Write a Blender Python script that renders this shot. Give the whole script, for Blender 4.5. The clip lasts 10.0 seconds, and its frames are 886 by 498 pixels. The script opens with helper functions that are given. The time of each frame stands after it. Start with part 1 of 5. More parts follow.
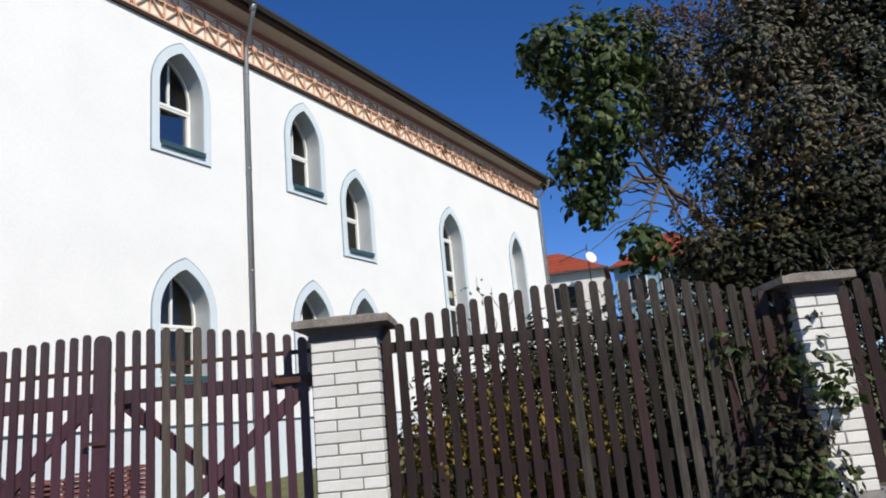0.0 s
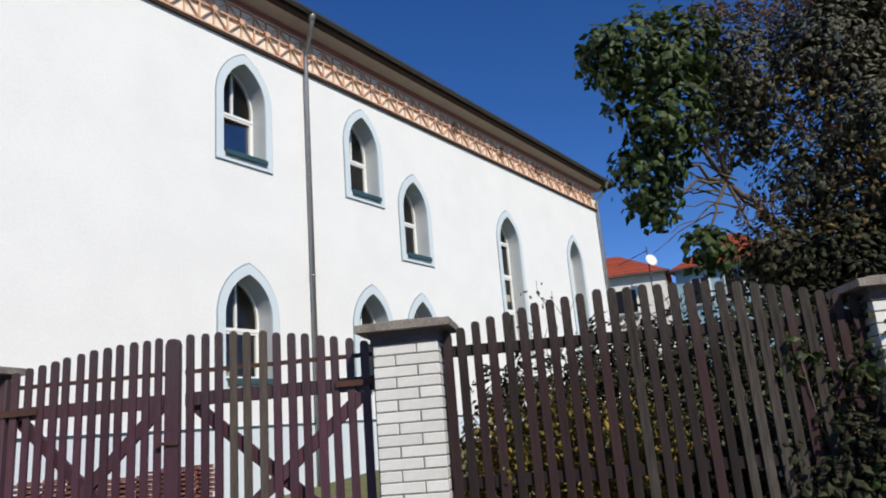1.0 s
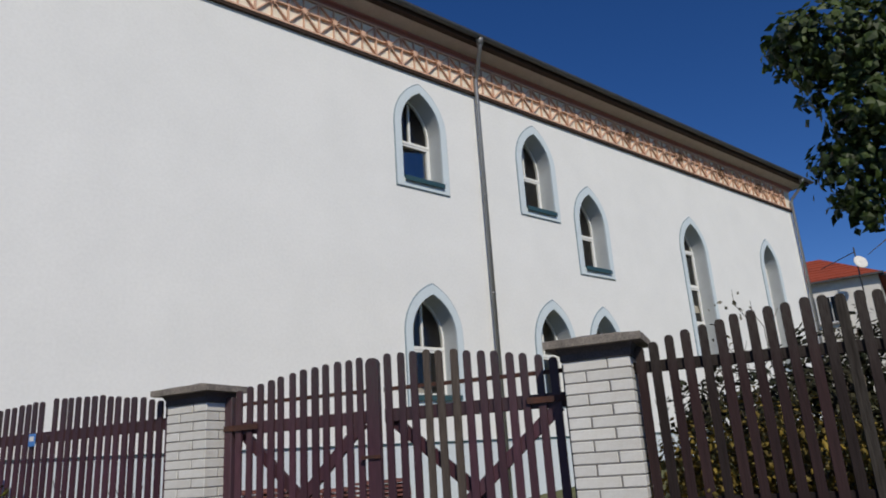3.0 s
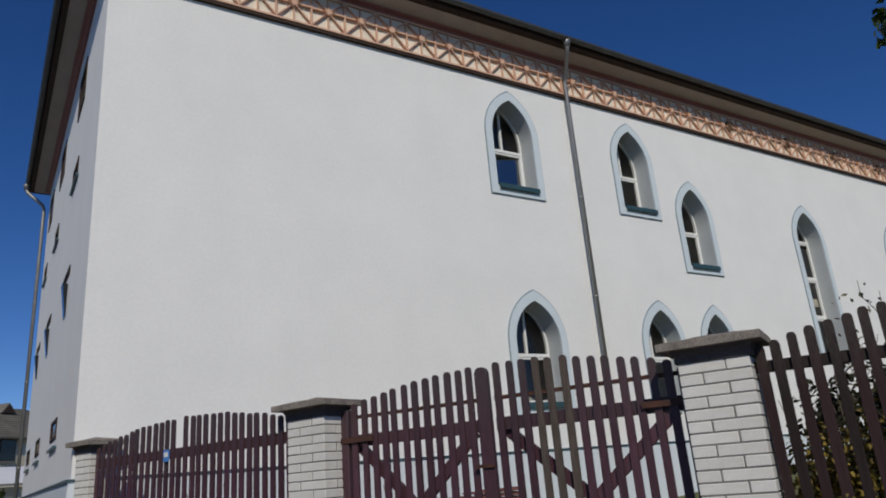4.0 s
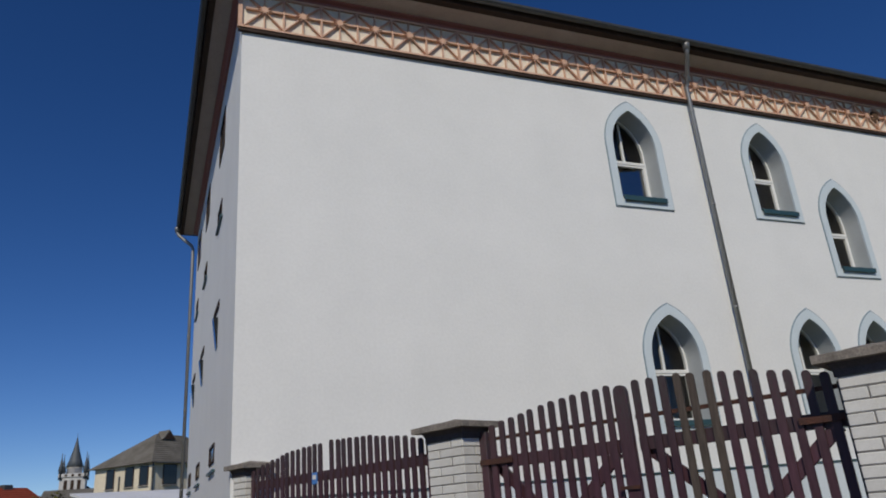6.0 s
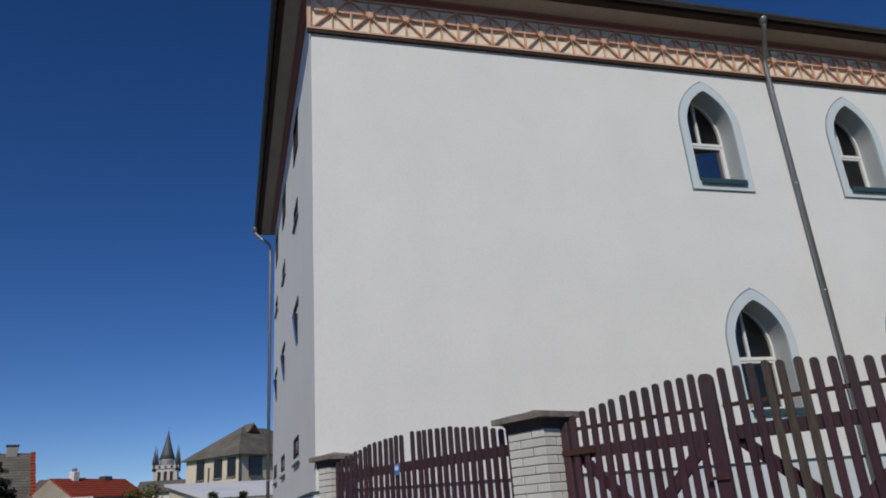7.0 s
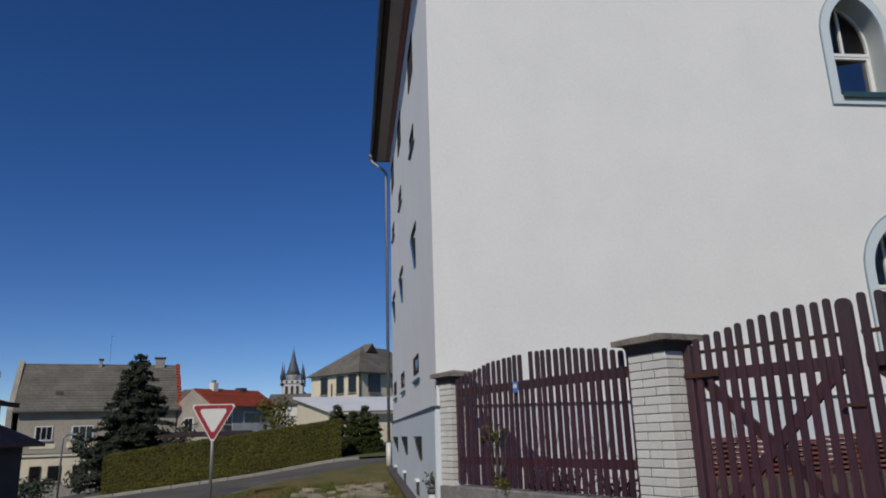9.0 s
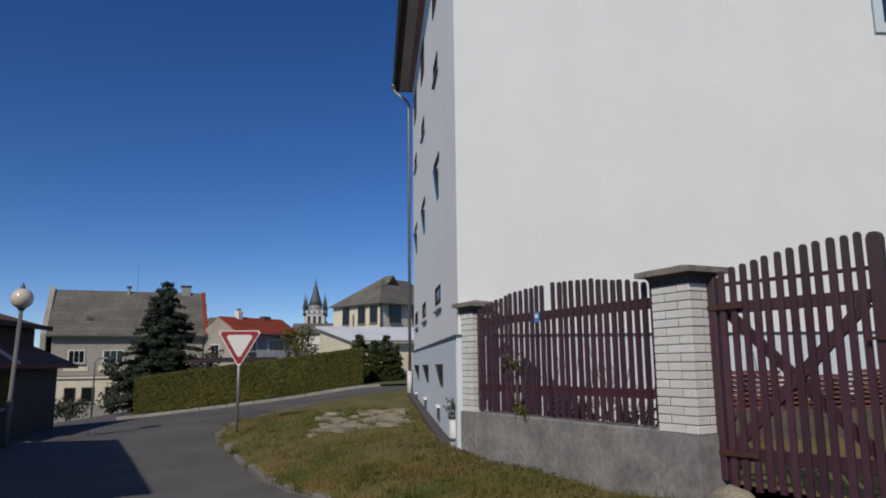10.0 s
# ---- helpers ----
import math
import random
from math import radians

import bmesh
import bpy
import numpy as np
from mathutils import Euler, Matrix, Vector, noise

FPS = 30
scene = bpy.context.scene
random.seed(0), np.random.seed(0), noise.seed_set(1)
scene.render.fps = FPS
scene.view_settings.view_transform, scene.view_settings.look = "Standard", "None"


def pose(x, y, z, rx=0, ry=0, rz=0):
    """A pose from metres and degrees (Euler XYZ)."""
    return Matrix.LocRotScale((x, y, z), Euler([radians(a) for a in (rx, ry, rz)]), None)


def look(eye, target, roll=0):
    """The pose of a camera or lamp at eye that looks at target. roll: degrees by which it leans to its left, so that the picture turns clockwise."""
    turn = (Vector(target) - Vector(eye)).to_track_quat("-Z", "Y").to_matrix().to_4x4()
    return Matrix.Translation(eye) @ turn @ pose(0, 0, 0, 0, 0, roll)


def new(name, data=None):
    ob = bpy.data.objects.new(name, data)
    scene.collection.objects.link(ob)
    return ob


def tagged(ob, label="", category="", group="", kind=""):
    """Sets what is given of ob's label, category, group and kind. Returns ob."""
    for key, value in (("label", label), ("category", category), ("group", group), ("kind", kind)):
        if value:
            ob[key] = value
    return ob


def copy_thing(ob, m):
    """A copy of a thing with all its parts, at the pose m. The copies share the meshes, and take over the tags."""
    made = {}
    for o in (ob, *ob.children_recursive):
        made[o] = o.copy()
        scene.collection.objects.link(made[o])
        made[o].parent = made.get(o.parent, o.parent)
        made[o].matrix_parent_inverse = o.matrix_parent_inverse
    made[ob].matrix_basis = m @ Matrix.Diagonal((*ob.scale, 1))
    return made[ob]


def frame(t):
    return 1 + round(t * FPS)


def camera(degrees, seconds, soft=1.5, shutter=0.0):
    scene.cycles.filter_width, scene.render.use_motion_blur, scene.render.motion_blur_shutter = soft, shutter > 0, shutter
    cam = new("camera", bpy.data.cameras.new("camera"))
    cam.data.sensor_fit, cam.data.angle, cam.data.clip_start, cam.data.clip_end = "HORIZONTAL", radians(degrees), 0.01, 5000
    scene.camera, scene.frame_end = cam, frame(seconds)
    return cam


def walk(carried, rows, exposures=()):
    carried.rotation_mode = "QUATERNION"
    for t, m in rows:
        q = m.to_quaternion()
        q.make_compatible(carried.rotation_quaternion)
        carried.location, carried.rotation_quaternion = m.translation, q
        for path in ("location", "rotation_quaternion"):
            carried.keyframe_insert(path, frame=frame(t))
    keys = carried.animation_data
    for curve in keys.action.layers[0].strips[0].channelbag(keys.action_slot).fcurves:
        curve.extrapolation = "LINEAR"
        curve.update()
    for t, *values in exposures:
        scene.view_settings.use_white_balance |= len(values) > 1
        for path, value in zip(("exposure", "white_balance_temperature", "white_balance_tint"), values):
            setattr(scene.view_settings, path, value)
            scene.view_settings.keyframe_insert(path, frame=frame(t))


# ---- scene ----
cam = camera(63.7, 10.0, soft=1.9)
PATH = [
    (0, (0.277, -0.313, 1.596), (-0.704, 1.366, 2.065), -5.4),
    (0.5, (0.271, -0.322, 1.597), (-0.766, 1.319, 2.08), -5.2),
    (1, (0.254, -0.331, 1.598), (-0.855, 1.259, 2.091), -4.7),
    (1.5, (0.243, -0.348, 1.599), (-0.937, 1.185, 2.105), -4.1),
    (2, (0.224, -0.353, 1.601), (-1.051, 1.096, 2.125), -3.8),
    (3.5, (0.231, -0.432, 1.602), (-1.299, 0.711, 2.193), -4.1),
    (4, (0.223, -0.454, 1.606), (-1.378, 0.578, 2.216), -4.7),
    (4.5, (0.22, -0.462, 1.608), (-1.427, 0.481, 2.241), -5.0),
    (5, (0.222, -0.478, 1.612), (-1.453, 0.4, 2.265), -5.1),
    (5.5, (0.233, -0.495, 1.608), (-1.466, 0.311, 2.287), -4.8),
    (7, (0.228, -0.554, 1.604), (-1.574, -0.017, 2.287), -4.4),
    (7.5, (0.23, -0.578, 1.6), (-1.597, -0.131, 2.28), -4.0),
    (8, (0.244, -0.604, 1.59), (-1.614, -0.255, 2.242), -3.6),
    (8.5, (0.244, -0.621, 1.572), (-1.646, -0.365, 2.175), -2.4),
    (9, (0.258, -0.65, 1.555), (-1.663, -0.413, 2.058), -1.8),
    (9.5, (0.249, -0.668, 1.53), (-1.7, -0.463, 1.926), -0.9),
    (10, (0.236, -0.678, 1.515), (-1.73, -0.499, 1.838), -0.7),
]
EXPOSURES = [(0, 0.66, 6650, 11.5), (2, 0.26, 6650, 11.5), (3.5, -0.12, 6650, 11.5), (5, -0.26, 6650, 11.5), (8.5, -0.26, 6650, 11.5), (10, -0.05, 6650, 11.5)]
walk(cam, [(t, look(eye, target, roll)) for t, eye, target, roll in PATH], EXPOSURES)

# ---- light ----
SUN_AZ, SUN_EL = radians(-28), radians(38)  # the way to the sun, from +x
to_sun = Vector((math.cos(SUN_EL) * math.cos(SUN_AZ), math.cos(SUN_EL) * math.sin(SUN_AZ), math.sin(SUN_EL)))
world = bpy.data.worlds.new("sky")
world.use_nodes = True
scene.world = world
wn = world.node_tree.nodes
sky = wn.new("ShaderNodeTexSky")
sky.sky_type, sky.sun_disc = "NISHITA", False
sky.sun_elevation, sky.sun_rotation = SUN_EL, math.pi / 2 - SUN_AZ
sky.air_density, sky.dust_density, sky.ozone_density, sky.altitude = 1.0, 0.0, 3.0, 3400
wn["Background"].inputs["Strength"].default_value = 0.094
deep = wn.new("ShaderNodeHueSaturation")
deep.inputs["Saturation"].default_value, deep.inputs["Hue"].default_value = 1.27, 0.511
world.node_tree.links.new(sky.outputs[0], deep.inputs["Color"])
world.node_tree.links.new(deep.outputs[0], wn["Background"].inputs[0])
lamp = bpy.data.lights.new("sun", "SUN")
lamp.energy, lamp.angle, lamp.color = 3.05, radians(0.53), (1.0, 0.95, 0.825)
new("sun", lamp).matrix_world = look(to_sun * 60, (0, 0, 0))


# ---- helpers of this scene ----
def part(name, bm, material, parent=None, label=""):
    """One bmesh (or mesh) as one object under a thing or part."""
    if isinstance(bm, bmesh.types.BMesh):
        data = bpy.data.meshes.new(name)
        bm.to_mesh(data)
        bm.free()
        data.materials.append(material)
    else:
        data = bm
        if not data.materials:
            data.materials.append(material)
    ob = new(name, data)
    ob.parent = parent
    if label:
        ob["label"] = label
    return ob


def thing(name, m, label, category, group="", kind=""):
    ob = new(name)
    ob.matrix_world = m
    ob.empty_display_size = 0.2
    return tagged(ob, label, category, group, kind)


def structure(ob, label="", category=""):
    return tagged(ob, label, category, "", "structure")


def box(bm, x0, x1, y0, y1, z0, z1, m=None, bevel=0.0):
    vs = [Vector((x, y, z)) for z in (z0, z1) for x, y in ((x0, y0), (x1, y0), (x1, y1), (x0, y1))]
    if m is not None:
        vs = [m @ v for v in vs]
    v = [bm.verts.new(c) for c in vs]
    fs = [bm.faces.new([v[i] for i in q]) for q in ((3, 2, 1, 0), (4, 5, 6, 7), (0, 1, 5, 4), (1, 2, 6, 5), (2, 3, 7, 6), (3, 0, 4, 7))]
    if bevel:
        es = list({e for f in fs for e in f.edges})
        bmesh.ops.bevel(bm, geom=es, offset=bevel, segments=1, affect="EDGES", profile=0.5)
    return fs


def boxbm(*a, **k):
    bm = bmesh.new()
    box(bm, *a, **k)
    return bm


def bar(bm, a, b, w, d, up=(0, 0, 1)):
    """A square bar from a to b, w across and d along 'up' made square to it."""
    a, b = Vector(a), Vector(b)
    x = (b - a).normalized()
    y = Vector(up).cross(x).normalized()
    z = x.cross(y)
    m = Matrix((x, y, z)).transposed().to_4x4()
    m.translation = a
    box(bm, 0, (b - a).length, -w / 2, w / 2, -d / 2, d / 2, m)


def tube(bm, pts, r, seg=10, caps=True):
    """A round tube along points; r a number or a radius for each point."""
    pts = [Vector(p) for p in pts]
    rs = r if isinstance(r, (list, tuple)) else [r] * len(pts)
    rings = []
    for i, p in enumerate(pts):
        d = (pts[min(i + 1, len(pts) - 1)] - pts[max(i - 1, 0)]).normalized()
        x = d.orthogonal().normalized() if i == 0 else (x - d * x.dot(d)).normalized()
        y = d.cross(x)
        rings.append([bm.verts.new(p + (x * math.cos(k * 2 * math.pi / seg) + y * math.sin(k * 2 * math.pi / seg)) * rs[i]) for k in range(seg)])
    for a, b in zip(rings, rings[1:]):
        for k in range(seg):
            f = bm.faces.new((a[k], a[(k + 1) % seg], b[(k + 1) % seg], b[k]))
            f.smooth = True
    if caps:
        bm.faces.new(rings[0][::-1])
        bm.faces.new(rings[-1])


def lathe(bm, profile, seg=16, m=None):
    """A turned body about z from (radius, z) pairs."""
    rings = []
    for r, z in profile:
        ring = [Vector((r * math.cos(k * 2 * math.pi / seg), r * math.sin(k * 2 * math.pi / seg), z)) for k in range(seg)]
        rings.append([bm.verts.new(m @ v if m is not None else v) for v in ring])
    for a, b in zip(rings, rings[1:]):
        for k in range(seg):
            f = bm.faces.new((a[k], a[(k + 1) % seg], b[(k + 1) % seg], b[k]))
            f.smooth = True
    bm.faces.new(rings[0][::-1])
    bm.faces.new(rings[-1])


def prism(bm, outline, lift, m=None):
    """A flat outline of 3D points pushed along the vector lift."""
    lift = Vector(lift)
    a = [Vector(p) for p in outline]
    b = [p + lift for p in a]
    if m is not None:
        a, b = [m @ p for p in a], [m @ p for p in b]
    va, vb = [bm.verts.new(p) for p in a], [bm.verts.new(p) for p in b]
    n = len(va)
    bm.faces.new(va[::-1])
    bm.faces.new(vb)
    for i in range(n):
        bm.faces.new((va[i], va[(i + 1) % n], vb[(i + 1) % n], vb[i]))
    bmesh.ops.recalc_face_normals(bm, faces=bm.faces)


def arch(w, z0, spring, top, n=14):
    """A pointed arch outline (u, z), from bottom left round to bottom right."""
    h = top - spring
    a = w / 2
    r = (a * a + h * h) / (2 * a)
    pts = [(-a, z0), (-a, spring)]
    end = math.asin(min(1, h / r))
    for i in range(1, n + 1):
        t = end * i / n
        pts.append((-a + r - r * math.cos(t), spring + r * math.sin(t)))
    pts[-1] = (0, top)
    return pts + [(-u, z) for u, z in pts[-2::-1]]


def sheet(name, material, rows, parent=None, smooth=True):
    """A surface through rows of points."""
    bm = bmesh.new()
    v = [[bm.verts.new(p) for p in r] for r in rows]
    for a, b in zip(v, v[1:]):
        for i in range(len(a) - 1):
            f = bm.faces.new((a[i], a[i + 1], b[i + 1], b[i]))
            f.smooth = smooth
    bmesh.ops.recalc_face_normals(bm, faces=bm.faces)
    if sum(f.normal.z for f in bm.faces) < 0:
        bmesh.ops.reverse_faces(bm, faces=bm.faces)
    return part(name, bm, material, parent)


# ---- materials ----
def mat(name, base, rough=0.6, second=None, scale=3.0, amount=0.5, fine=60.0, fine_amount=0.25, bump=0.15, metal=0.0, island=0.0, obj=0.0, stretch=None, coat=0.0, translucent=0.0, spec=0.5):
    m = bpy.data.materials.new(name)
    m.use_nodes = True
    n, l = m.node_tree.nodes, m.node_tree.links
    b = n["Principled BSDF"]
    tc = n.new("ShaderNodeTexCoord")
    src = tc.outputs["Object"]
    if stretch:
        mp = n.new("ShaderNodeMapping")
        mp.inputs["Scale"].default_value = stretch
        l.new(src, mp.inputs[0])
        src = mp.outputs[0]
    big = n.new("ShaderNodeTexNoise")
    big.inputs["Scale"].default_value, big.inputs["Detail"].default_value, big.inputs["Roughness"].default_value = scale, 6, 0.62
    l.new(src, big.inputs["Vector"])
    small = n.new("ShaderNodeTexNoise")
    small.inputs["Scale"].default_value, small.inputs["Detail"].default_value = fine, 4
    l.new(src, small.inputs["Vector"])
    ramp = n.new("ShaderNodeMapRange")
    ramp.inputs["From Min"].default_value, ramp.inputs["From Max"].default_value = 0.35, 0.68
    ramp.inputs["To Max"].default_value = amount
    l.new(big.outputs["Fac"], ramp.inputs["Value"])
    mix = n.new("ShaderNodeMix")
    mix.data_type = "RGBA"
    mix.inputs["A"].default_value = (*base, 1)
    mix.inputs["B"].default_value = (*(second or [c * 0.6 for c in base]), 1)
    l.new(ramp.outputs[0], mix.inputs["Factor"])
    col = mix.outputs["Result"]
    gain = n.new("ShaderNodeMapRange")
    gain.inputs["From Min"].default_value, gain.inputs["From Max"].default_value = 0.3, 0.7
    gain.inputs["To Min"].default_value, gain.inputs["To Max"].default_value = 1 - fine_amount, 1 + fine_amount * 0.5
    l.new(small.outputs["Fac"], gain.inputs["Value"])
    val = gain.outputs[0]
    for use, kind, out in ((island, "ShaderNodeNewGeometry", "Random Per Island"), (obj, "ShaderNodeObjectInfo", "Random")):
        if use:
            g = n.new(kind)
            r = n.new("ShaderNodeMapRange")
            r.inputs["To Min"].default_value, r.inputs["To Max"].default_value = 1 - use, 1 + use
            l.new(g.outputs[out], r.inputs["Value"])
            mul = n.new("ShaderNodeMath")
            mul.operation = "MULTIPLY"
            l.new(val, mul.inputs[0])
            l.new(r.outputs[0], mul.inputs[1])
            val = mul.outputs[0]
    tint = n.new("ShaderNodeMix")
    tint.data_type, tint.blend_type = "RGBA", "MULTIPLY"
    tint.inputs["Factor"].default_value = 1
    comb = n.new("ShaderNodeCombineColor")
    for i in range(3):
        l.new(val, comb.inputs[i])
    l.new(col, tint.inputs["A"])
    l.new(comb.outputs[0], tint.inputs["B"])
    l.new(tint.outputs["Result"], b.inputs["Base Color"])
    b.inputs["Roughness"].default_value, b.inputs["Metallic"].default_value = rough, metal
    b.inputs["Coat Weight"].default_value = coat
    b.inputs["Specular IOR Level"].default_value = spec
    if bump:
        bp = n.new("ShaderNodeBump")
        bp.inputs["Strength"].default_value, bp.inputs["Distance"].default_value = bump, 0.02
        add = n.new("ShaderNodeMath")
        l.new(big.outputs["Fac"], add.inputs[0])
        l.new(small.outputs["Fac"], add.inputs[1])
        l.new(add.outputs[0], bp.inputs["Height"])
        l.new(bp.outputs[0], b.inputs["Normal"])
    if translucent:
        tr = n.new("ShaderNodeBsdfTranslucent")
        l.new(tint.outputs["Result"], tr.inputs["Color"])
        ms = n.new("ShaderNodeMixShader")
        ms.inputs[0].default_value = translucent
        l.new(b.outputs[0], ms.inputs[1])
        l.new(tr.outputs[0], ms.inputs[2])
        l.new(ms.outputs[0], n["Material Output"].inputs["Surface"])
    return m


M_PLASTER = mat("white_plaster", (0.80, 0.80, 0.785), 0.85, (0.735, 0.738, 0.725), 0.8, 0.75, 22, 0.035, 0.10)
M_REVEAL = mat("grey_blue_reveal_paint", (0.50, 0.53, 0.545), 0.8, None, 3, 0.2, 40, 0.05, 0.05)
M_SURROUND = mat("pale_blue_paint", (0.61, 0.685, 0.725), 0.7, (0.55, 0.63, 0.68), 3, 0.5, 60, 0.06, 0.08)
M_PLINTH = mat("blue_plinth_paint", (0.64, 0.70, 0.74), 0.8, (0.57, 0.63, 0.68), 1.2, 0.6, 60, 0.08, 0.15)
M_FRAME = mat("white_window_paint", (0.78, 0.78, 0.76), 0.4, None, 5, 0.1, 80, 0.05, 0.03)
# blue-grey rim, kept dark so it also draws the surround's shadow line
M_EDGE = mat("blue_grey_shadow_edge", (0.25, 0.32, 0.37), 0.7, None, 5, 0.3, 60, 0.08, 0.05)
M_SILL = mat("teal_metal_sill", (0.05, 0.11, 0.12), 0.4, None, 5, 0.4, 60, 0.2, 0.04, 0.3)
M_GREYMETAL = mat("zinc_pipe", (0.30, 0.30, 0.30), 0.45, (0.22, 0.22, 0.22), 4, 0.6, 80, 0.1, 0.04, 0.6)
M_POLE = mat("dull_grey_pole_paint", (0.15, 0.145, 0.14), 0.6, (0.10, 0.10, 0.10), 4, 0.6, 60, 0.15, 0.05, spec=0.3)
M_DARKMETAL = mat("dark_sheet_metal", (0.10, 0.10, 0.10), 0.5, (0.06, 0.06, 0.06), 4, 0.5, 60, 0.15, 0.05, 0.4)
M_SOFFIT = mat("brown_soffit_boards", (0.46, 0.39, 0.36), 0.7, (0.38, 0.31, 0.285), 3, 0.6, 60, 0.2, 0.1)
M_MAROON = mat("maroon_cornice_paint", (0.33, 0.125, 0.115), 0.65, (0.27, 0.105, 0.10), 3, 0.6, 60, 0.15, 0.06)
M_CREAM = mat("cream_frieze_paint", (0.82, 0.73, 0.60), 0.8, (0.75, 0.65, 0.51), 3, 0.6, 60, 0.12, 0.1)
M_ORANGE = mat("terracotta_lattice_paint", (0.68, 0.43, 0.31), 0.75, (0.60, 0.35, 0.24), 6, 0.6, 60, 0.15, 0.06)
M_ROOF = mat("brown_roof_tile", (0.19, 0.085, 0.07), 0.75, (0.12, 0.065, 0.05), 2, 0.7, 40, 0.3, 0.2, island=0.2, spec=0.15)
M_REDROOF = mat("orange_red_roof_tile", (0.38, 0.08, 0.045), 0.8, (0.28, 0.06, 0.035), 1.5, 0.7, 30, 0.3, 0.2, island=0.2, spec=0.15)
M_GREYROOF = mat("weathered_grey_roof", (0.205, 0.19, 0.165), 0.8, (0.115, 0.105, 0.085), 0.8, 0.8, 14, 0.3, 0.2, island=0.15, spec=0.15)
M_BRICK = mat("white_facing_brick", (0.70, 0.69, 0.655), 0.6, (0.56, 0.53, 0.47), 5, 0.65, 90, 0.08, 0.1, obj=0.07)
M_MORTAR = mat("grey_mortar", (0.21, 0.20, 0.19), 0.9, None, 20, 0.5, 120, 0.25, 0.2)
M_CAP = mat("weathered_concrete_cap", (0.28, 0.245, 0.21), 0.9, (0.12, 0.105, 0.09), 9, 0.8, 70, 0.35, 0.3)
M_CAPNECK = mat("brown_painted_cap_neck", (0.075, 0.06, 0.058), 0.75, (0.12, 0.10, 0.095), 8, 0.6, 70, 0.3, 0.2)
M_CONCRETE = mat("stained_concrete", (0.30, 0.28, 0.262), 0.92, (0.125, 0.115, 0.115), 2.3, 0.9, 16, 0.22, 0.3)
M_SLAT = mat("weathered_brown_slat", (0.020, 0.0125, 0.012), 0.85, (0.034, 0.025, 0.023), 9, 0.55, 50, 0.3, 0.25, obj=0.3, stretch=(1, 1, 0.12), spec=0.25)
M_SLATRED = mat("maroon_brown_slat", (0.030, 0.0135, 0.0145), 0.8, (0.024, 0.015, 0.015), 7, 0.6, 50, 0.25, 0.2, obj=0.25, stretch=(1, 1, 0.12), spec=0.25)
M_SLATWORN = mat("worn_grey_slat", (0.030, 0.024, 0.021), 0.9, (0.095, 0.085, 0.072), 22, 0.8, 70, 0.35, 0.35, obj=0.25, stretch=(1, 1, 0.10), spec=0.2)
M_GATE = mat("maroon_gate_paint", (0.066, 0.022, 0.034), 0.55, (0.054, 0.028, 0.036), 4, 0.7, 50, 0.25, 0.15, obj=0.25, stretch=(1, 1, 0.15))
M_GREYSLAT = mat("bare_weathered_board", (0.085, 0.066, 0.054), 0.85, (0.05, 0.038, 0.03), 14, 0.9, 60, 0.3, 0.3, obj=0.2, stretch=(1, 1, 0.12))
M_RUST = mat("rusty_iron", (0.11, 0.045, 0.03), 0.7, (0.06, 0.035, 0.03), 12, 0.8, 90, 0.3, 0.3, 0.4)
M_ASPHALT = mat("worn_asphalt", (0.14, 0.133, 0.127), 0.9, (0.095, 0.09, 0.088), 0.6, 0.9, 55, 0.3, 0.3, spec=0.15)
M_KERB = mat("concrete_kerb", (0.22, 0.20, 0.175), 0.9, (0.12, 0.11, 0.09), 3, 0.7, 60, 0.25, 0.3, obj=0.15)
M_PALEKERB = mat("pale_concrete_kerb", (0.36, 0.34, 0.31), 0.9, (0.25, 0.235, 0.21), 3, 0.7, 40, 0.2, 0.2, obj=0.12)
M_GRASS = mat("dry_mown_grass", (0.078, 0.088, 0.012), 0.95, (0.20, 0.130, 0.045), 1.1, 0.85, 24, 0.45, 0.5)
M_BLADE = mat("grass_blades", (0.090, 0.115, 0.011), 0.8, (0.23, 0.150, 0.045), 1.1, 0.85, 2, 0.2, 0, island=0.25, translucent=0.25)
M_FIELD = mat("far_grass", (0.085, 0.105, 0.03), 0.95, (0.14, 0.12, 0.05), 0.05, 0.9, 3, 0.3, 0.2)
M_STONE = mat("bank_stone", (0.32, 0.275, 0.20), 0.9, (0.19, 0.165, 0.12), 4, 0.8, 40, 0.3, 0.4, obj=0.25)
M_LEAF = mat("broad_leaf", (0.036, 0.062, 0.014), 0.55, (0.07, 0.10, 0.02), 2.5, 0.8, 8, 0.2, 0, island=0.55, translucent=0.3, spec=0.45)
M_LEAFDARK = mat("dull_leaf", (0.046, 0.054, 0.028), 0.58, (0.105, 0.088, 0.055), 1.6, 0.9, 8, 0.25, 0, island=0.6, translucent=0.15, spec=0.4)
# darker copy of the leaf colour, with deep shade already in it
M_SHRUB = mat("shade_toned_leaf", (0.020, 0.026, 0.012), 0.6, (0.05, 0.042, 0.022), 1.6, 0.9, 8, 0.25, 0, island=0.6, translucent=0.1, spec=0.2)
M_DRY = mat("dry_seed_heads", (0.17, 0.115, 0.08), 0.8, (0.10, 0.07, 0.048), 3, 0.8, 20, 0.3, 0, island=0.5, translucent=0.1, spec=0.2)
M_YELLOW = mat("yellow_blossom", (0.30, 0.21, 0.03), 0.7, (0.15, 0.115, 0.025), 3, 0.9, 10, 0.3, 0, island=0.5, translucent=0.2)
M_WITHERED = mat("withered_olive_leaf", (0.15, 0.105, 0.022), 0.7, (0.08, 0.06, 0.02), 3, 0.9, 10, 0.3, 0, island=0.5, translucent=0.2)
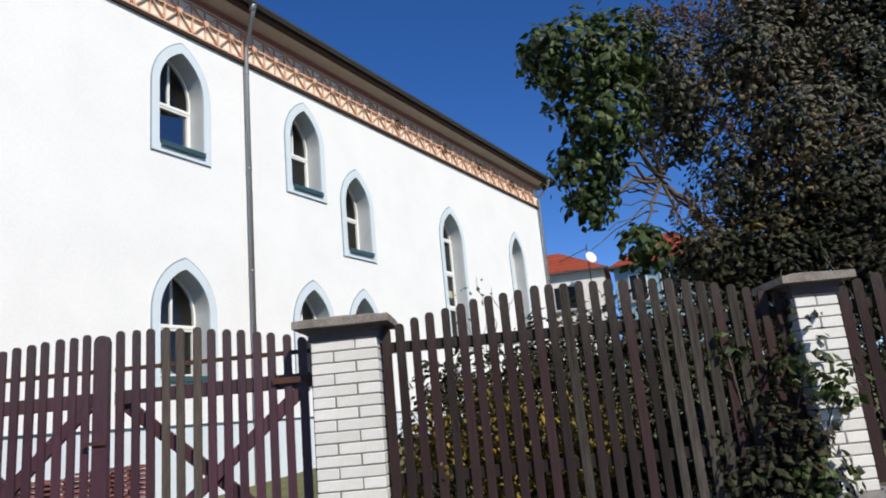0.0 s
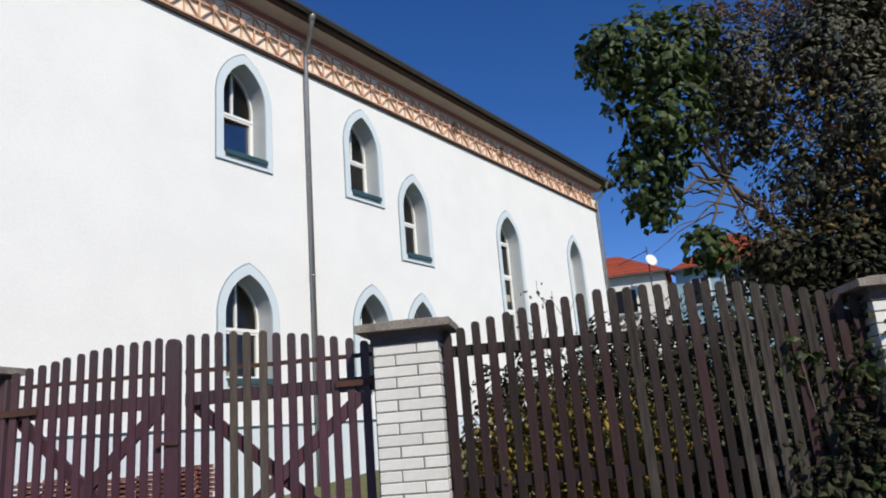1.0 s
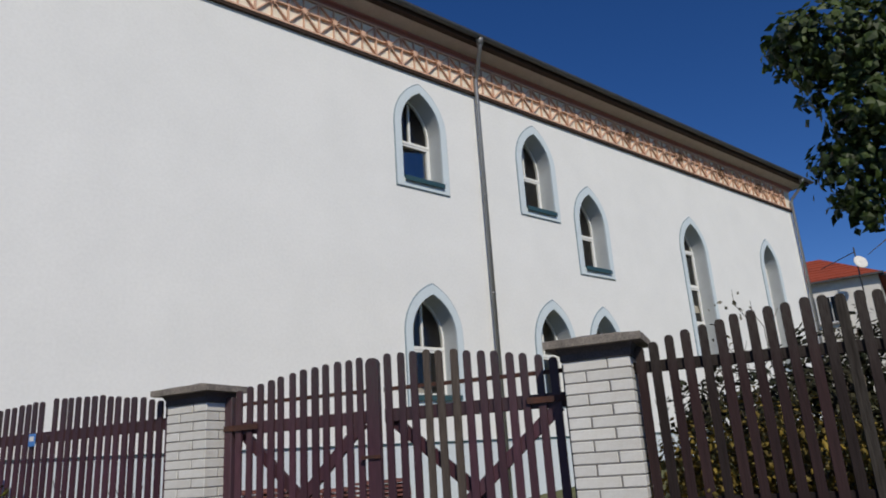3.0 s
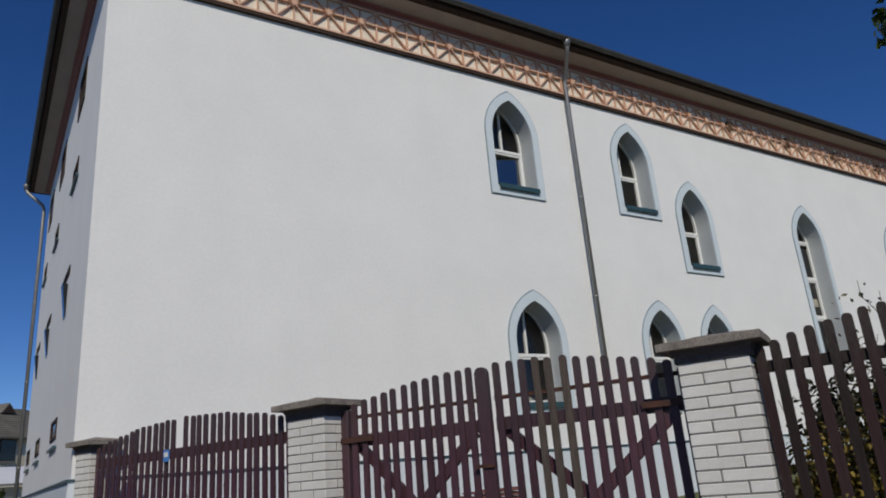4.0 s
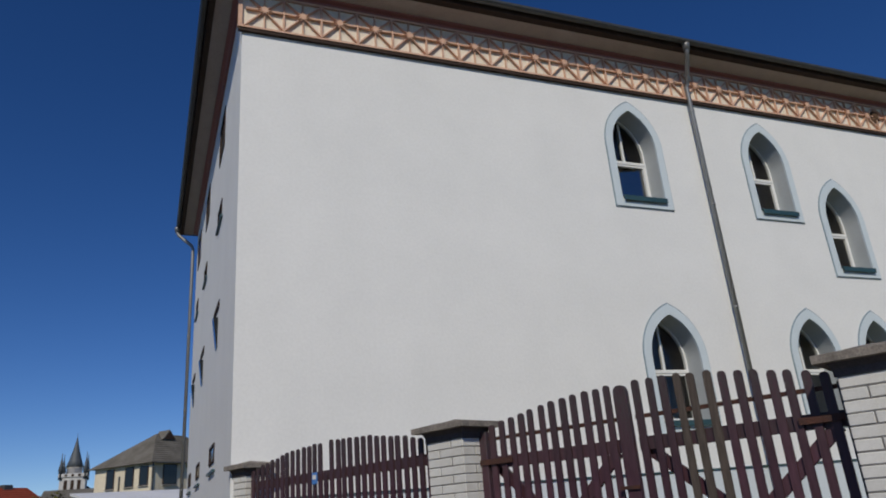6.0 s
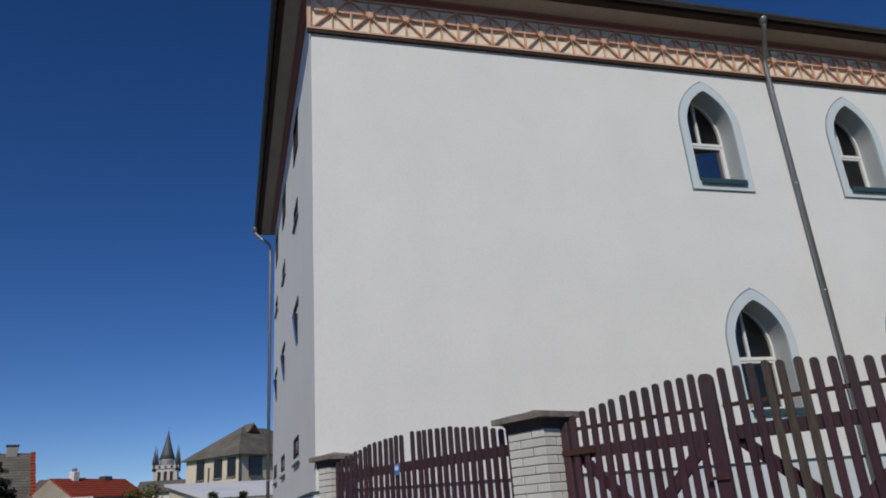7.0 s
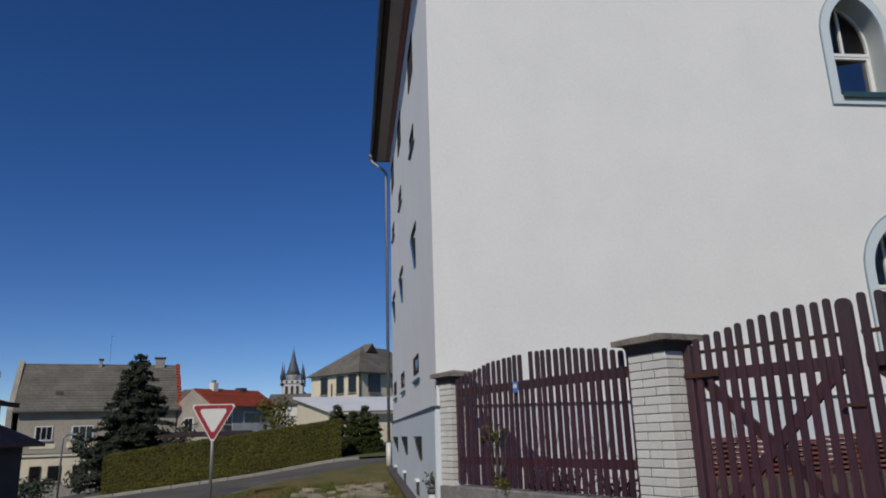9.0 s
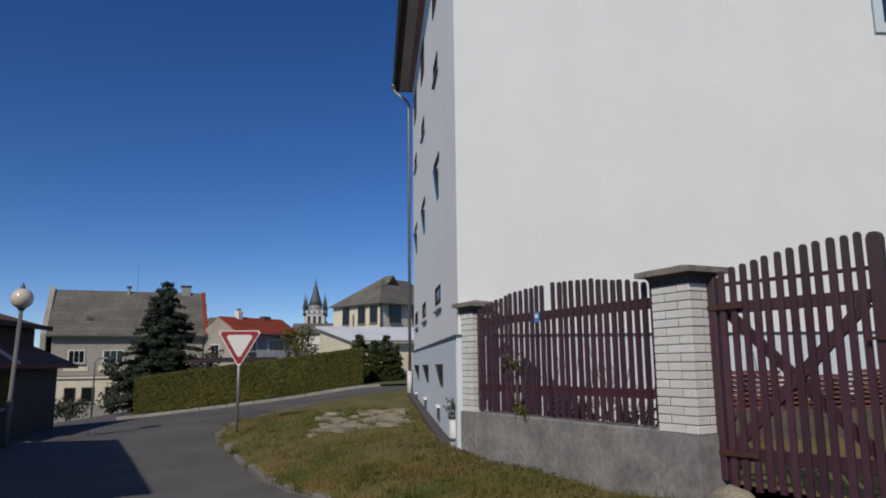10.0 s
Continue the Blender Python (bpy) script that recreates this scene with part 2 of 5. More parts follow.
M_BARK = mat("grey_brown_bark", (0.13, 0.105, 0.08), 0.9, (0.07, 0.055, 0.045), 8, 0.8, 50, 0.35, 0.5)
M_HEDGE = mat("clipped_thuja", (0.078, 0.080, 0.008), 0.75, (0.125, 0.115, 0.012), 0.8, 0.9, 12, 0.3, 0, island=0.5, translucent=0.15)
M_THUJA = mat("dark_thuja", (0.038, 0.056, 0.014), 0.75, (0.062, 0.078, 0.02), 0.8, 0.9, 12, 0.3, 0, island=0.5, translucent=0.15, spec=0.2)
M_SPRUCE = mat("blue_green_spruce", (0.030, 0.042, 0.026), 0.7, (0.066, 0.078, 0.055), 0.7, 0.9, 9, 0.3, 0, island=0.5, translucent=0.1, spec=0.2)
M_CREAMWALL = mat("cream_render", (0.76, 0.68, 0.52), 0.85, (0.64, 0.57, 0.44), 0.5, 0.8, 8, 0.1, 0.1)
M_GREYWALL = mat("grey_render", (0.33, 0.31, 0.29), 0.85, (0.24, 0.225, 0.21), 0.6, 0.8, 8, 0.1, 0.1)
M_OLDWALL = mat("faded_beige_render", (0.40, 0.36, 0.30), 0.9, (0.28, 0.25, 0.21), 0.7, 0.8, 8, 0.12, 0.1)
# grey render set darker than its own tone, to stand for shade
M_SHADEWALL = mat("shade_darkened_render", (0.075, 0.066, 0.06), 0.9, (0.048, 0.042, 0.04), 0.8, 0.8, 8, 0.15, 0.1)
M_WHITEWALL = mat("white_render", (0.74, 0.72, 0.68), 0.85, (0.64, 0.62, 0.58), 0.5, 0.7, 8, 0.08, 0.1)
M_BLUEWALL = mat("blue_render", (0.30, 0.47, 0.56), 0.85, None, 0.6, 0.4, 8, 0.08, 0.1)
M_WHITEROOF = mat("white_sheet_roof", (0.84, 0.84, 0.83), 0.5, (0.66, 0.68, 0.70), 0.4, 0.6, 6, 0.06, 0.05)
M_PALEBOARD = mat("pale_grey_boards", (0.62, 0.64, 0.64), 0.7, (0.5, 0.52, 0.52), 3, 0.6, 20, 0.12, 0.1, obj=0.1)
M_DARKWOOD = mat("dark_brown_wood", (0.06, 0.038, 0.03), 0.7, None, 4, 0.6, 40, 0.3, 0.15, spec=0.15)
M_REDPAINT = mat("red_sign_paint", (0.34, 0.025, 0.03), 0.4, None, 3, 0.2, 40, 0.06, 0)
M_SIGNWHITE = mat("white_sign_face", (0.74, 0.73, 0.70), 0.45, None, 3, 0.15, 40, 0.05, 0)
M_PLASTIC = mat("white_plastic_pipe", (0.66, 0.65, 0.62), 0.4, (0.5, 0.48, 0.45), 6, 0.5, 50, 0.1, 0.05)
M_BLUETAG = mat("blue_enamel_tag", (0.08, 0.24, 0.60), 0.4, None, 5, 0.3, 40, 0.1, 0)
M_GLOBE = mat("opal_glass_globe", (0.66, 0.60, 0.48), 0.25, (0.56, 0.50, 0.40), 3, 0.6, 30, 0.05, 0)
M_TILE = mat("stacked_clay_tile", (0.22, 0.075, 0.06), 0.8, (0.13, 0.055, 0.05), 5, 0.8, 40, 0.25, 0.2, obj=0.25)
M_TOWER = mat("pale_tower_stone", (0.62, 0.61, 0.60), 0.9, (0.40, 0.39, 0.38), 0.2, 0.7, 2, 0.1, 0)
M_SLATE = mat("slate_spire", (0.085, 0.10, 0.115), 0.6, None, 0.3, 0.5, 3, 0.2, 0)
M_NEST = mat("mud_nest", (0.16, 0.085, 0.045), 0.95, (0.09, 0.05, 0.03), 15, 0.8, 70, 0.3, 0.5)
M_INSIDE = mat("dim_interior", (0.60, 0.54, 0.48), 0.9, None, 1, 0.4, 9, 0.1, 0)



def weathered_tops(m, z0, z1, grey):
    """Bare grey wood where rain has worn the paint off the upper ends of boards."""
    n, l = m.node_tree.nodes, m.node_tree.links
    b = n["Principled BSDF"]
    old = b.inputs["Base Color"].links[0].from_socket
    tc, sep, rng_, nz = n.new("ShaderNodeTexCoord"), n.new("ShaderNodeSeparateXYZ"), n.new("ShaderNodeMapRange"), n.new("ShaderNodeTexNoise")
    mp = n.new("ShaderNodeMapping")
    mp.inputs["Scale"].default_value = (30, 30, 3)
    l.new(tc.outputs["Object"], sep.inputs[0])
    l.new(tc.outputs["Object"], mp.inputs[0])
    l.new(mp.outputs[0], nz.inputs["Vector"])
    rng_.inputs["From Min"].default_value, rng_.inputs["From Max"].default_value = z0, z1
    l.new(sep.outputs["Z"], rng_.inputs["Value"])
    mul = n.new("ShaderNodeMath")
    mul.operation = "MULTIPLY"
    mul.use_clamp = True
    l.new(rng_.outputs[0], mul.inputs[0])
    k = n.new("ShaderNodeMapRange")
    k.inputs["From Min"].default_value, k.inputs["From Max"].default_value, k.inputs["To Max"].default_value = 0.3, 0.6, 1.3
    l.new(nz.outputs["Fac"], k.inputs["Value"])
    l.new(k.outputs[0], mul.inputs[1])
    mix = n.new("ShaderNodeMix")
    mix.data_type = "RGBA"
    mix.inputs["B"].default_value = (*grey, 1)
    l.new(mul.outputs[0], mix.inputs["Factor"])
    l.new(old, mix.inputs["A"])
    l.new(mix.outputs["Result"], b.inputs["Base Color"])


weathered_tops(M_GATE, 1.75, 2.5, (0.055, 0.045, 0.043))
weathered_tops(M_SLAT, 1.9, 2.5, (0.05, 0.043, 0.038))
weathered_tops(M_SLATRED, 1.95, 2.5, (0.05, 0.043, 0.038))



def glass(name, ior):
    m = bpy.data.materials.new(name)
    m.use_nodes = True
    n, l = m.node_tree.nodes, m.node_tree.links
    gl, tr, mx, fr = n.new("ShaderNodeBsdfGlossy"), n.new("ShaderNodeBsdfTransparent"), n.new("ShaderNodeMixShader"), n.new("ShaderNodeFresnel")
    gl.inputs["Roughness"].default_value, fr.inputs["IOR"].default_value = 0.02, ior
    tr.inputs["Color"].default_value = (0.72, 0.76, 0.76, 1)
    l.new(fr.outputs[0], mx.inputs[0])
    l.new(tr.outputs[0], mx.inputs[1])
    l.new(gl.outputs[0], mx.inputs[2])
    l.new(mx.outputs[0], n["Material Output"].inputs["Surface"])
    return m


M_GLASS = glass("window_glass", 1.6)
# index raised well above real glass, so one pane mirrors more blue sky
M_GLASSBLUE = glass("boosted_reflection_glass", 3.2)

# ---- ground ----
HEIGHTS = np.array([
    (0.2, -0.6, 0.0), (-4.2, 2.4, 0.42), (-1.2, 4.0, 0.5), (3, 6, 0.5), (-7.4, -1.0, -0.02), (-10.5, -2.6, -0.04), (-15.2, -4.2, -0.03), (-15.6, -8.2, -0.02),
    (-19.5, -10, -0.08), (-18, -3.9, 0.2), (-21.5, -2.2, 0.42), (-23.6, 0.2, 0.66), (-25.4, -8.9, -0.11), (-25.6, -4.0, 0.4), (-26.4, -1.3, 0.85), (-30.2, 0.5, 0.9),
    (-47.8, -20.5, -1.6), (-47.4, -15, -1.3), (-48, -8, 0.9), (-55, 2, 2.5), (-25, 14, 1.2), (-12, 33, 3.2), (0, 30, 2.6), (25, 10, 0.4), (25, -10, -0.4), (-5, -25, -0.9), (-35, -35, -2),
])
_d = np.linalg.norm(HEIGHTS[:, None, :2] - HEIGHTS[None, :, :2], axis=2)
_A = np.block([[_d, np.ones((len(HEIGHTS), 1))], [np.ones((1, len(HEIGHTS))), np.zeros((1, 1))]])
_W = np.linalg.solve(_A, np.r_[HEIGHTS[:, 2], 0])


def ground_z(x, y):
    r = math.hypot(x + 12, y)
    k = min(1.0, 70 / max(r, 1e-6))
    px, py = -12 + (x + 12) * k, y * k
    return float(np.linalg.norm(HEIGHTS[:, :2] - (px, py), axis=1) @ _W[:-1] + _W[-1])


def spread(lo, hi, n, far):
    """Steps that are even from lo to hi and then widen out to far."""
    mid = list(np.linspace(lo, hi, n))
    tail = [12, 30, 70, 160, 400, 1000, far]
    return [lo - t for t in tail[::-1]] + mid + [hi + t for t in tail]


gx, gy = spread(-75, 30, 64, 2600), spread(-45, 50, 58, 2600)
ground = structure(sheet("ground", M_FIELD, [[(x, y, ground_z(x, y) - 0.08) for x in gx] for y in gy]), "dry grassy ground that slopes gently to the horizon", "ground")
road = structure(sheet("road", M_ASPHALT, [[(x, y, ground_z(x, y)) for x in np.linspace(-50, 22, 90)] for y in np.linspace(-12.5, 7, 30)]), "worn grey asphalt street and junction", "road")
garden = structure(sheet("garden_lawn", M_FIELD, [[(x, y, ground_z(x, y) + 0.07) for x in np.linspace(-49, -25.7, 16)] for y in np.linspace(-8.7, 0.6, 12)]), "grass behind the clipped hedge", "lawn")

LAWN = [
    ((-5.2, 0.2, 0.16), (-5.5, 1.92, 0.38)), ((-7.0, -0.55, 0.05), (-6.2, 1.66, 0.32)), ((-8.59, -1.4, 0.05), (-7.4, 1.2, 0.345)), ((-9.34, -1.89, 0.05), (-8.4, 0.8, 0.37)),
    ((-10.76, -2.47, 0.05), (-9.3, 0.42, 0.40)), ((-12.9, -3.22, 0.06), (-10.4, 0.40, 0.44)), ((-15.2, -3.95, 0.07), (-12, 0.39, 0.48)), ((-16.1, -4.2, 0.13), (-13.5, 0.38, 0.53)),
    ((-17.57, -3.98, 0.27), (-15, 0.37, 0.58)), ((-19.05, -3.59, 0.36), (-17, 0.35, 0.64)), ((-20.96, -2.45, 0.50), (-19, 0.34, 0.70)), ((-22.33, -1.01, 0.63), (-20.1, 0.30, 0.75)),
    ((-23.2, 0.24, 0.75), (-20.3, 1.5, 0.82)), ((-24.2, 4, 0.95), (-20.3, 5, 0.98)),
]


def lawn_point(u, v):
    """A place on the bank: u along it, v from kerb (0) to wall (1)."""
    f = min(max(u, 0), 0.9999) * (len(LAWN) - 1)
    i = int(f)
    f -= i
    k = Vector(LAWN[i][0]).lerp(Vector(LAWN[i + 1][0]), f)
    w = Vector(LAWN[i][1]).lerp(Vector(LAWN[i + 1][1]), f)
    p = k.lerp(w, v)
    p.z += 0.10 * math.sin(v * math.pi) + 0.05 * noise.noise(p * 0.9)
    return p


rows = []
for i in range(79):
    k = lawn_point(i / 78, 0)
    rows.append([Vector((k.x, k.y, k.z - 0.12)), *[lawn_point(i / 78, v) for v in np.linspace(0.03, 1, 16)]])
lawn = structure(sheet("lawn", M_GRASS, rows), "sloping mown grass bank with dry brown patches", "lawn")


def fence_y(x):
    """How far north the fence stands at x."""
    return 0.62 + (x + 9.28) * 0.47


rows = []
for v in np.linspace(0, 1, 34) ** 1.6:
    rows.append([(x, fence_y(x) - 0.05 + (27 - fence_y(x)) * v, 0.52 + 0.35 * v + 0.03 * noise.noise((x, v * 20, 0))) for x in np.linspace(-9.3, 4, 36)])
yard = structure(sheet("yard", M_GRASS, rows), "dry grass in the yard behind the fence", "lawn")
for v in road.data.vertices:  # the street ends under the bank and the yard
    if v.co.y > 0.56 + (v.co.x + 9.28) * 0.455 + 1.3 and v.co.x > -22:
        v.co.z -= 0.6

# ---- church-like building ----
FX, NY, SY, WX = -9.37, 23.4, 0.39, -19.95
END_TILT = math.atan2(0.08, 10.53)
WALL_TOP = 9.86
FRONT = Matrix.Translation((FX, SY, 0)) @ Matrix.Rotation(math.pi / 2, 4, "Z")  # local x runs north along the front, outwards is -y


def wall_with_holes(name, m, length, z0, z1, holes, depth, sign, material, parent, reveal=None):
    """A wall in its own x-z plane with holes cut through it; its outside is at y=0 and it goes inwards by depth * sign."""
    bm = bmesh.new()

    def loop(pts, y=0.0):
        v = [bm.verts.new((u, y, z)) for u, z in pts]
        return v, [bm.edges.new((v[i], v[(i + 1) % len(v)])) for i in range(len(v))]

    edges = loop([(0, z0), (length, z0), (length, z1), (0, z1)])[1]
    rings = []
    for pts in holes:
        v, e = loop(pts)
        rings.append(v)
        edges += e
    bmesh.ops.triangle_fill(bm, use_beauty=True, use_dissolve=False, edges=edges)
    for v in rings:
        back = [bm.verts.new((q.co.x, sign * depth, q.co.z)) for q in v]
        for i in range(len(v)):
            j = (i + 1) % len(v)
            bm.faces.new((v[i], v[j], back[j], back[i])).material_index = 1 if reveal else 0
    bmesh.ops.recalc_face_normals(bm, faces=bm.faces)
    ob = part(name, bm, material, parent)
    if reveal:
        ob.data.materials.append(reveal)
    ob.matrix_basis = m
    return ob


# windows of the front: middle along y, sill, spring, top, outer width, bars
FRONT_WINDOWS = [
    (7.50, 6.46, 7.78, 8.65, 1.24, 1), (10.71, 6.46, 7.75, 8.62, 1.22, 1), (12.43, 5.36, 6.66, 7.52, 1.20, 1),
    (16.75, 3.50, 6.60, 7.52, 1.35, 3), (21.04, 3.50, 6.62, 7.55, 1.20, 3),
    (7.55, 2.50, 3.80, 4.65, 1.29, 1), (10.76, 2.50, 3.80, 4.65, 1.24, 1), (12.45, 2.50, 3.80, 4.65, 1.17, 1),
]
BORDER, OPEN_LOW, OPEN_TOP, RECESS = 0.145, 0.175, 0.18, 0.34
front_holes = [[(u + yc - SY, z) for u, z in arch(w - 2 * BORDER, zb + OPEN_LOW, sp - 0.07, top - OPEN_TOP)] for yc, zb, sp, top, w, _ in FRONT_WINDOWS]
building = thing("chapel_building", Matrix.Identity(4), "tall white rendered building with pointed pale-blue windows and a brown eave", "building")
wall_with_holes("front_wall", FRONT, NY - SY, 0.3, WALL_TOP, front_holes, RECESS + 0.07, 1, M_PLASTER, building, M_REVEAL)

# the end wall has rows of small windows: middle from the corner, width, bottom, top
END_COLUMNS = (2.95, 6.35, 9.2)
ATTIC = [(x, 1.0, 8.2, 9.0) for x in END_COLUMNS]
SLOTS = [(x, 0.8, 6.90, 7.16) for x in END_COLUMNS]
STRIPS = [(x, 1.0, 5.10, 5.24) for x in END_COLUMNS]
TILTED = [(x - 0.2, 0.22, 4.46, 4.98) for x in END_COLUMNS]
LOW = [(x, 0.95, 2.60, 2.90) for x in END_COLUMNS]
CELLAR = [(x, 0.28, 1.20, 1.54) for x in (2.0, 5.0, 8.0)]
end_len = 10.53


def squares(specs):
    return [[(x - w / 2, zb), (x - w / 2, zt), (x + w / 2, zt), (x + w / 2, zb)] for x, w, zb, zt in specs]


END_W = Matrix.Translation((FX, SY, 0)) @ Matrix.Rotation(math.pi + END_TILT, 4, "Z")
wall_with_holes("end_wall", END_W, end_len, 0.3, WALL_TOP, squares(ATTIC + SLOTS + STRIPS + LOW), 0.06, -1, M_PLASTER, building)
part("rear_wall", boxbm(WX, WX + 0.3, 0.35, NY, 0.3, WALL_TOP), M_PLASTER, building)
part("far_end_wall", boxbm(WX + 0.3, FX - 0.002, NY - 0.3, NY - 0.002, 0.3, WALL_TOP), M_PLASTER, building)
part("upper_floor", boxbm(WX + 0.3, FX - 0.43, SY + 0.35, NY - 0.3, 5.0, 5.2), M_INSIDE, building)
part("inner_wall", boxbm(FX - 1.7, FX - 1.6, SY + 0.35, NY - 0.3, 0.5, WALL_TOP - 0.16), M_INSIDE, building)
part("attic_floor", boxbm(WX + 0.3, FX - 0.43, SY + 0.35, NY - 0.3, WALL_TOP - 0.15, WALL_TOP), M_INSIDE, building)

# plinth, a painted skirt that stands a little proud, with a dark drip edge
part("front_plinth", boxbm(FX, FX + 0.035, SY - 0.03, NY, 0.3, 1.90), M_PLINTH, building, "pale blue painted plinth")
ob = part("end_plinth", boxbm(0, end_len, 0.0005, 0.035, 0.3, 1.90), M_PLINTH, building)
ob.matrix_basis = END_W
ob = part("drip_edge", boxbm(0, end_len, 0, 0.06, 1.90, 1.925), M_SILL, building, "dark metal drip edge over the plinth")
ob.matrix_basis = END_W
part("drip_edge", boxbm(FX, FX + 0.06, SY - 0.06, NY, 1.90, 1.925), M_SILL, building)


def gothic_window(yc, zb, sp, top, w, bars, low_glass=M_GLASS):
    win = new("window")
    win.parent = building
    win.matrix_basis = FRONT @ Matrix.Translation((yc - SY, 0, 0))
    zt = sp - 0.245  # the transom
    sp -= 0.07
    low, high, R = zb + OPEN_LOW, top - OPEN_TOP, RECESS
    outer, inner = arch(w, zb, sp, top), arch(w - 2 * BORDER, low, sp, high)

    def ring(name, a, b, y0, y1, material, label=""):
        bm = bmesh.new()
        n = len(a)
        lay = [[bm.verts.new((u, y, z)) for u, z in pts] for pts, y in ((a, y0), (b, y0), (a, y1), (b, y1))]
        for i in range(n):
            j = (i + 1) % n
            for p, q in ((0, 1), (1, 3), (3, 2), (2, 0)):
                bm.faces.new((lay[p][i], lay[p][j], lay[q][j], lay[q][i]))
        bmesh.ops.recalc_face_normals(bm, faces=bm.faces)
        return part(name, bm, material, win, label)

    ring("surround", outer, inner, -0.035, 0.0, M_SURROUND, "pale blue raised plaster surround")
    ring("surround_edge", arch(w + 0.03, zb - 0.015, sp, top + 0.03), outer, -0.022, 0.0, M_EDGE)
    ring("frame", inner, arch(w - 2 * BORDER - 0.07, low + 0.05, sp, high - 0.05), R, R + 0.06, M_FRAME, "white painted window frame")
    half = (w - 2 * BORDER) / 2
    zs = [zt] if bars == 1 else [low + (sp + 0.14 - low) * (k + 1) / bars for k in range(bars)]
    for z in zs:
        part("transom", boxbm(-half + 0.02, half - 0.02, R - 0.02, R + 0.05, z - 0.032, z + 0.032, bevel=0.006), M_FRAME, win)
    part("mullion", boxbm(-0.022, 0.022, R + 0.002, R + 0.052, zs[-1] + 0.034, high - 0.09), M_FRAME, win)
    lows = [low + 0.055] + [z + 0.034 for z in zs[:-1]]
    for lo, hi in zip(lows, [z - 0.034 for z in zs]):
        bm = bmesh.new()
        x0, x1 = -half + 0.04, half - 0.04
        for a, b, c, d in ((x0, x1, lo, lo + 0.035), (x0, x1, hi - 0.035, hi), (x0, x0 + 0.04, lo + 0.035, hi - 0.035), (x1 - 0.04, x1, lo + 0.035, hi - 0.035)):
            box(bm, a, b, R - 0.008, R + 0.04, c, d)
        part("casement", bm, M_FRAME, win)
    for outline, material in ((arch(2 * half - 0.08, zs[-1], sp, high - 0.06), M_GLASS), ([(-half + 0.05, low + 0.06), (-half + 0.05, zs[-1]), (half - 0.05, zs[-1]), (half - 0.05, low + 0.06)], low_glass)):
        bm = bmesh.new()
        face = bm.faces.new([bm.verts.new((u, R + 0.025 + (0.2 * (half - u) if material is M_GLASSBLUE else 0), z)) for u, z in outline])
        face.normal_update()
        if face.normal.y > 0:
            face.normal_flip()
        part("pane", bm, material, win).visible_shadow = False
    part("sill", boxbm(-half + 0.004, half - 0.004, -0.075, R, low - 0.004, low + 0.016), M_SILL, win, "dark teal metal sill")
    part("sill_lip", boxbm(-half + 0.01, half - 0.01, -0.088, -0.075, low - 0.075, low + 0.016), M_SILL, win)
    return win


for i, spec in enumerate(FRONT_WINDOWS):
    gothic_window(*spec, M_GLASSBLUE if i == 0 else M_GLASS)


def small_window(x, w, zb, zt, deep, sill=True):
    """A dark window set back in the end wall, over a thin metal sill."""
    win = new("window")
    win.parent = building
    win.matrix_basis = END_W @ Matrix.Translation((x, 0.0, 0))
    bm = bmesh.new()
    for a, b, c, d in ((-w / 2, w / 2, zb, zb + 0.04), (-w / 2, w / 2, zt - 0.04, zt), (-w / 2, -w / 2 + 0.04, zb + 0.04, zt - 0.04), (w / 2 - 0.04, w / 2, zb + 0.04, zt - 0.04)):
        box(bm, a, b, -deep - 0.03, -deep + 0.01, c, d)
    part("frame", bm, M_DARKWOOD, win)
    part("pane", boxbm(-w / 2 + 0.03, w / 2 - 0.03, -deep - 0.02, -deep - 0.008, zb + 0.03, zt - 0.03), M_GLASSDARK, win)
    if sill:
        part("sill", boxbm(-w / 2 - 0.15, w / 2 + 0.02, 0.0, 0.045, zb - 0.15, zb - 0.115), M_SILL, win)


def tilted_window(x, w, zb, zt, out, base):
    """A small bottom-hung sash that stands open, its top leaning out; a solid dark wedge stands in for the shaded gap.
    """
    win = new("window")
    win.parent = building
    win.matrix_basis = END_W @ Matrix.Translation((x, base, 0))
    bm = bmesh.new()
    prism(bm, [(-w / 2, 0.002, zb), (-w / 2, 0.002, zt), (-w / 2, out - 0.012, zt - 0.005)], (w, 0, 0))
    part("gap_wedge", bm, M_GLASSDARK, win)
    bm = bmesh.new()
    prism(bm, [(-w / 2 - 0.02, 0.003, zb - 0.01), (-w / 2 - 0.02, out - 0.01, zt), (-w / 2 - 0.02, out + 0.006, zt), (-w / 2 - 0.02, 0.016, zb - 0.01)], (w + 0.04, 0, 0))
    part("sash", bm, M_GLASSDARK, win)


M_GLASSDARK = mat("dark_glass", (0.012, 0.014, 0.016), 0.08, None, 2, 0.2, 20, 0.1, 0)
for spec in ATTIC + STRIPS:
    small_window(*spec, -0.006, False)
for spec in SLOTS + LOW:
    small_window(*spec, -0.006)
for spec in TILTED:
    tilted_window(*spec, 0.075, 0.0)
for spec in CELLAR:
    tilted_window(*spec, 0.10, 0.035)
for x in (2.6, 5.6, 8.6):
    vent = part("cellar_vent", boxbm(-0.16, 0.16, 0.036, 0.06, 0, 0.2), M_DARKMETAL, building)
    vent.matrix_basis = END_W @ Matrix.Translation((x, 0, 0.62))
    ledge = part("vent_ledge", boxbm(-0.2, 0.2, 0.036, 0.10, 0.205, 0.24), M_PLASTER, building)
    ledge.matrix_basis = END_W @ Matrix.Translation((x, 0, 0.62))

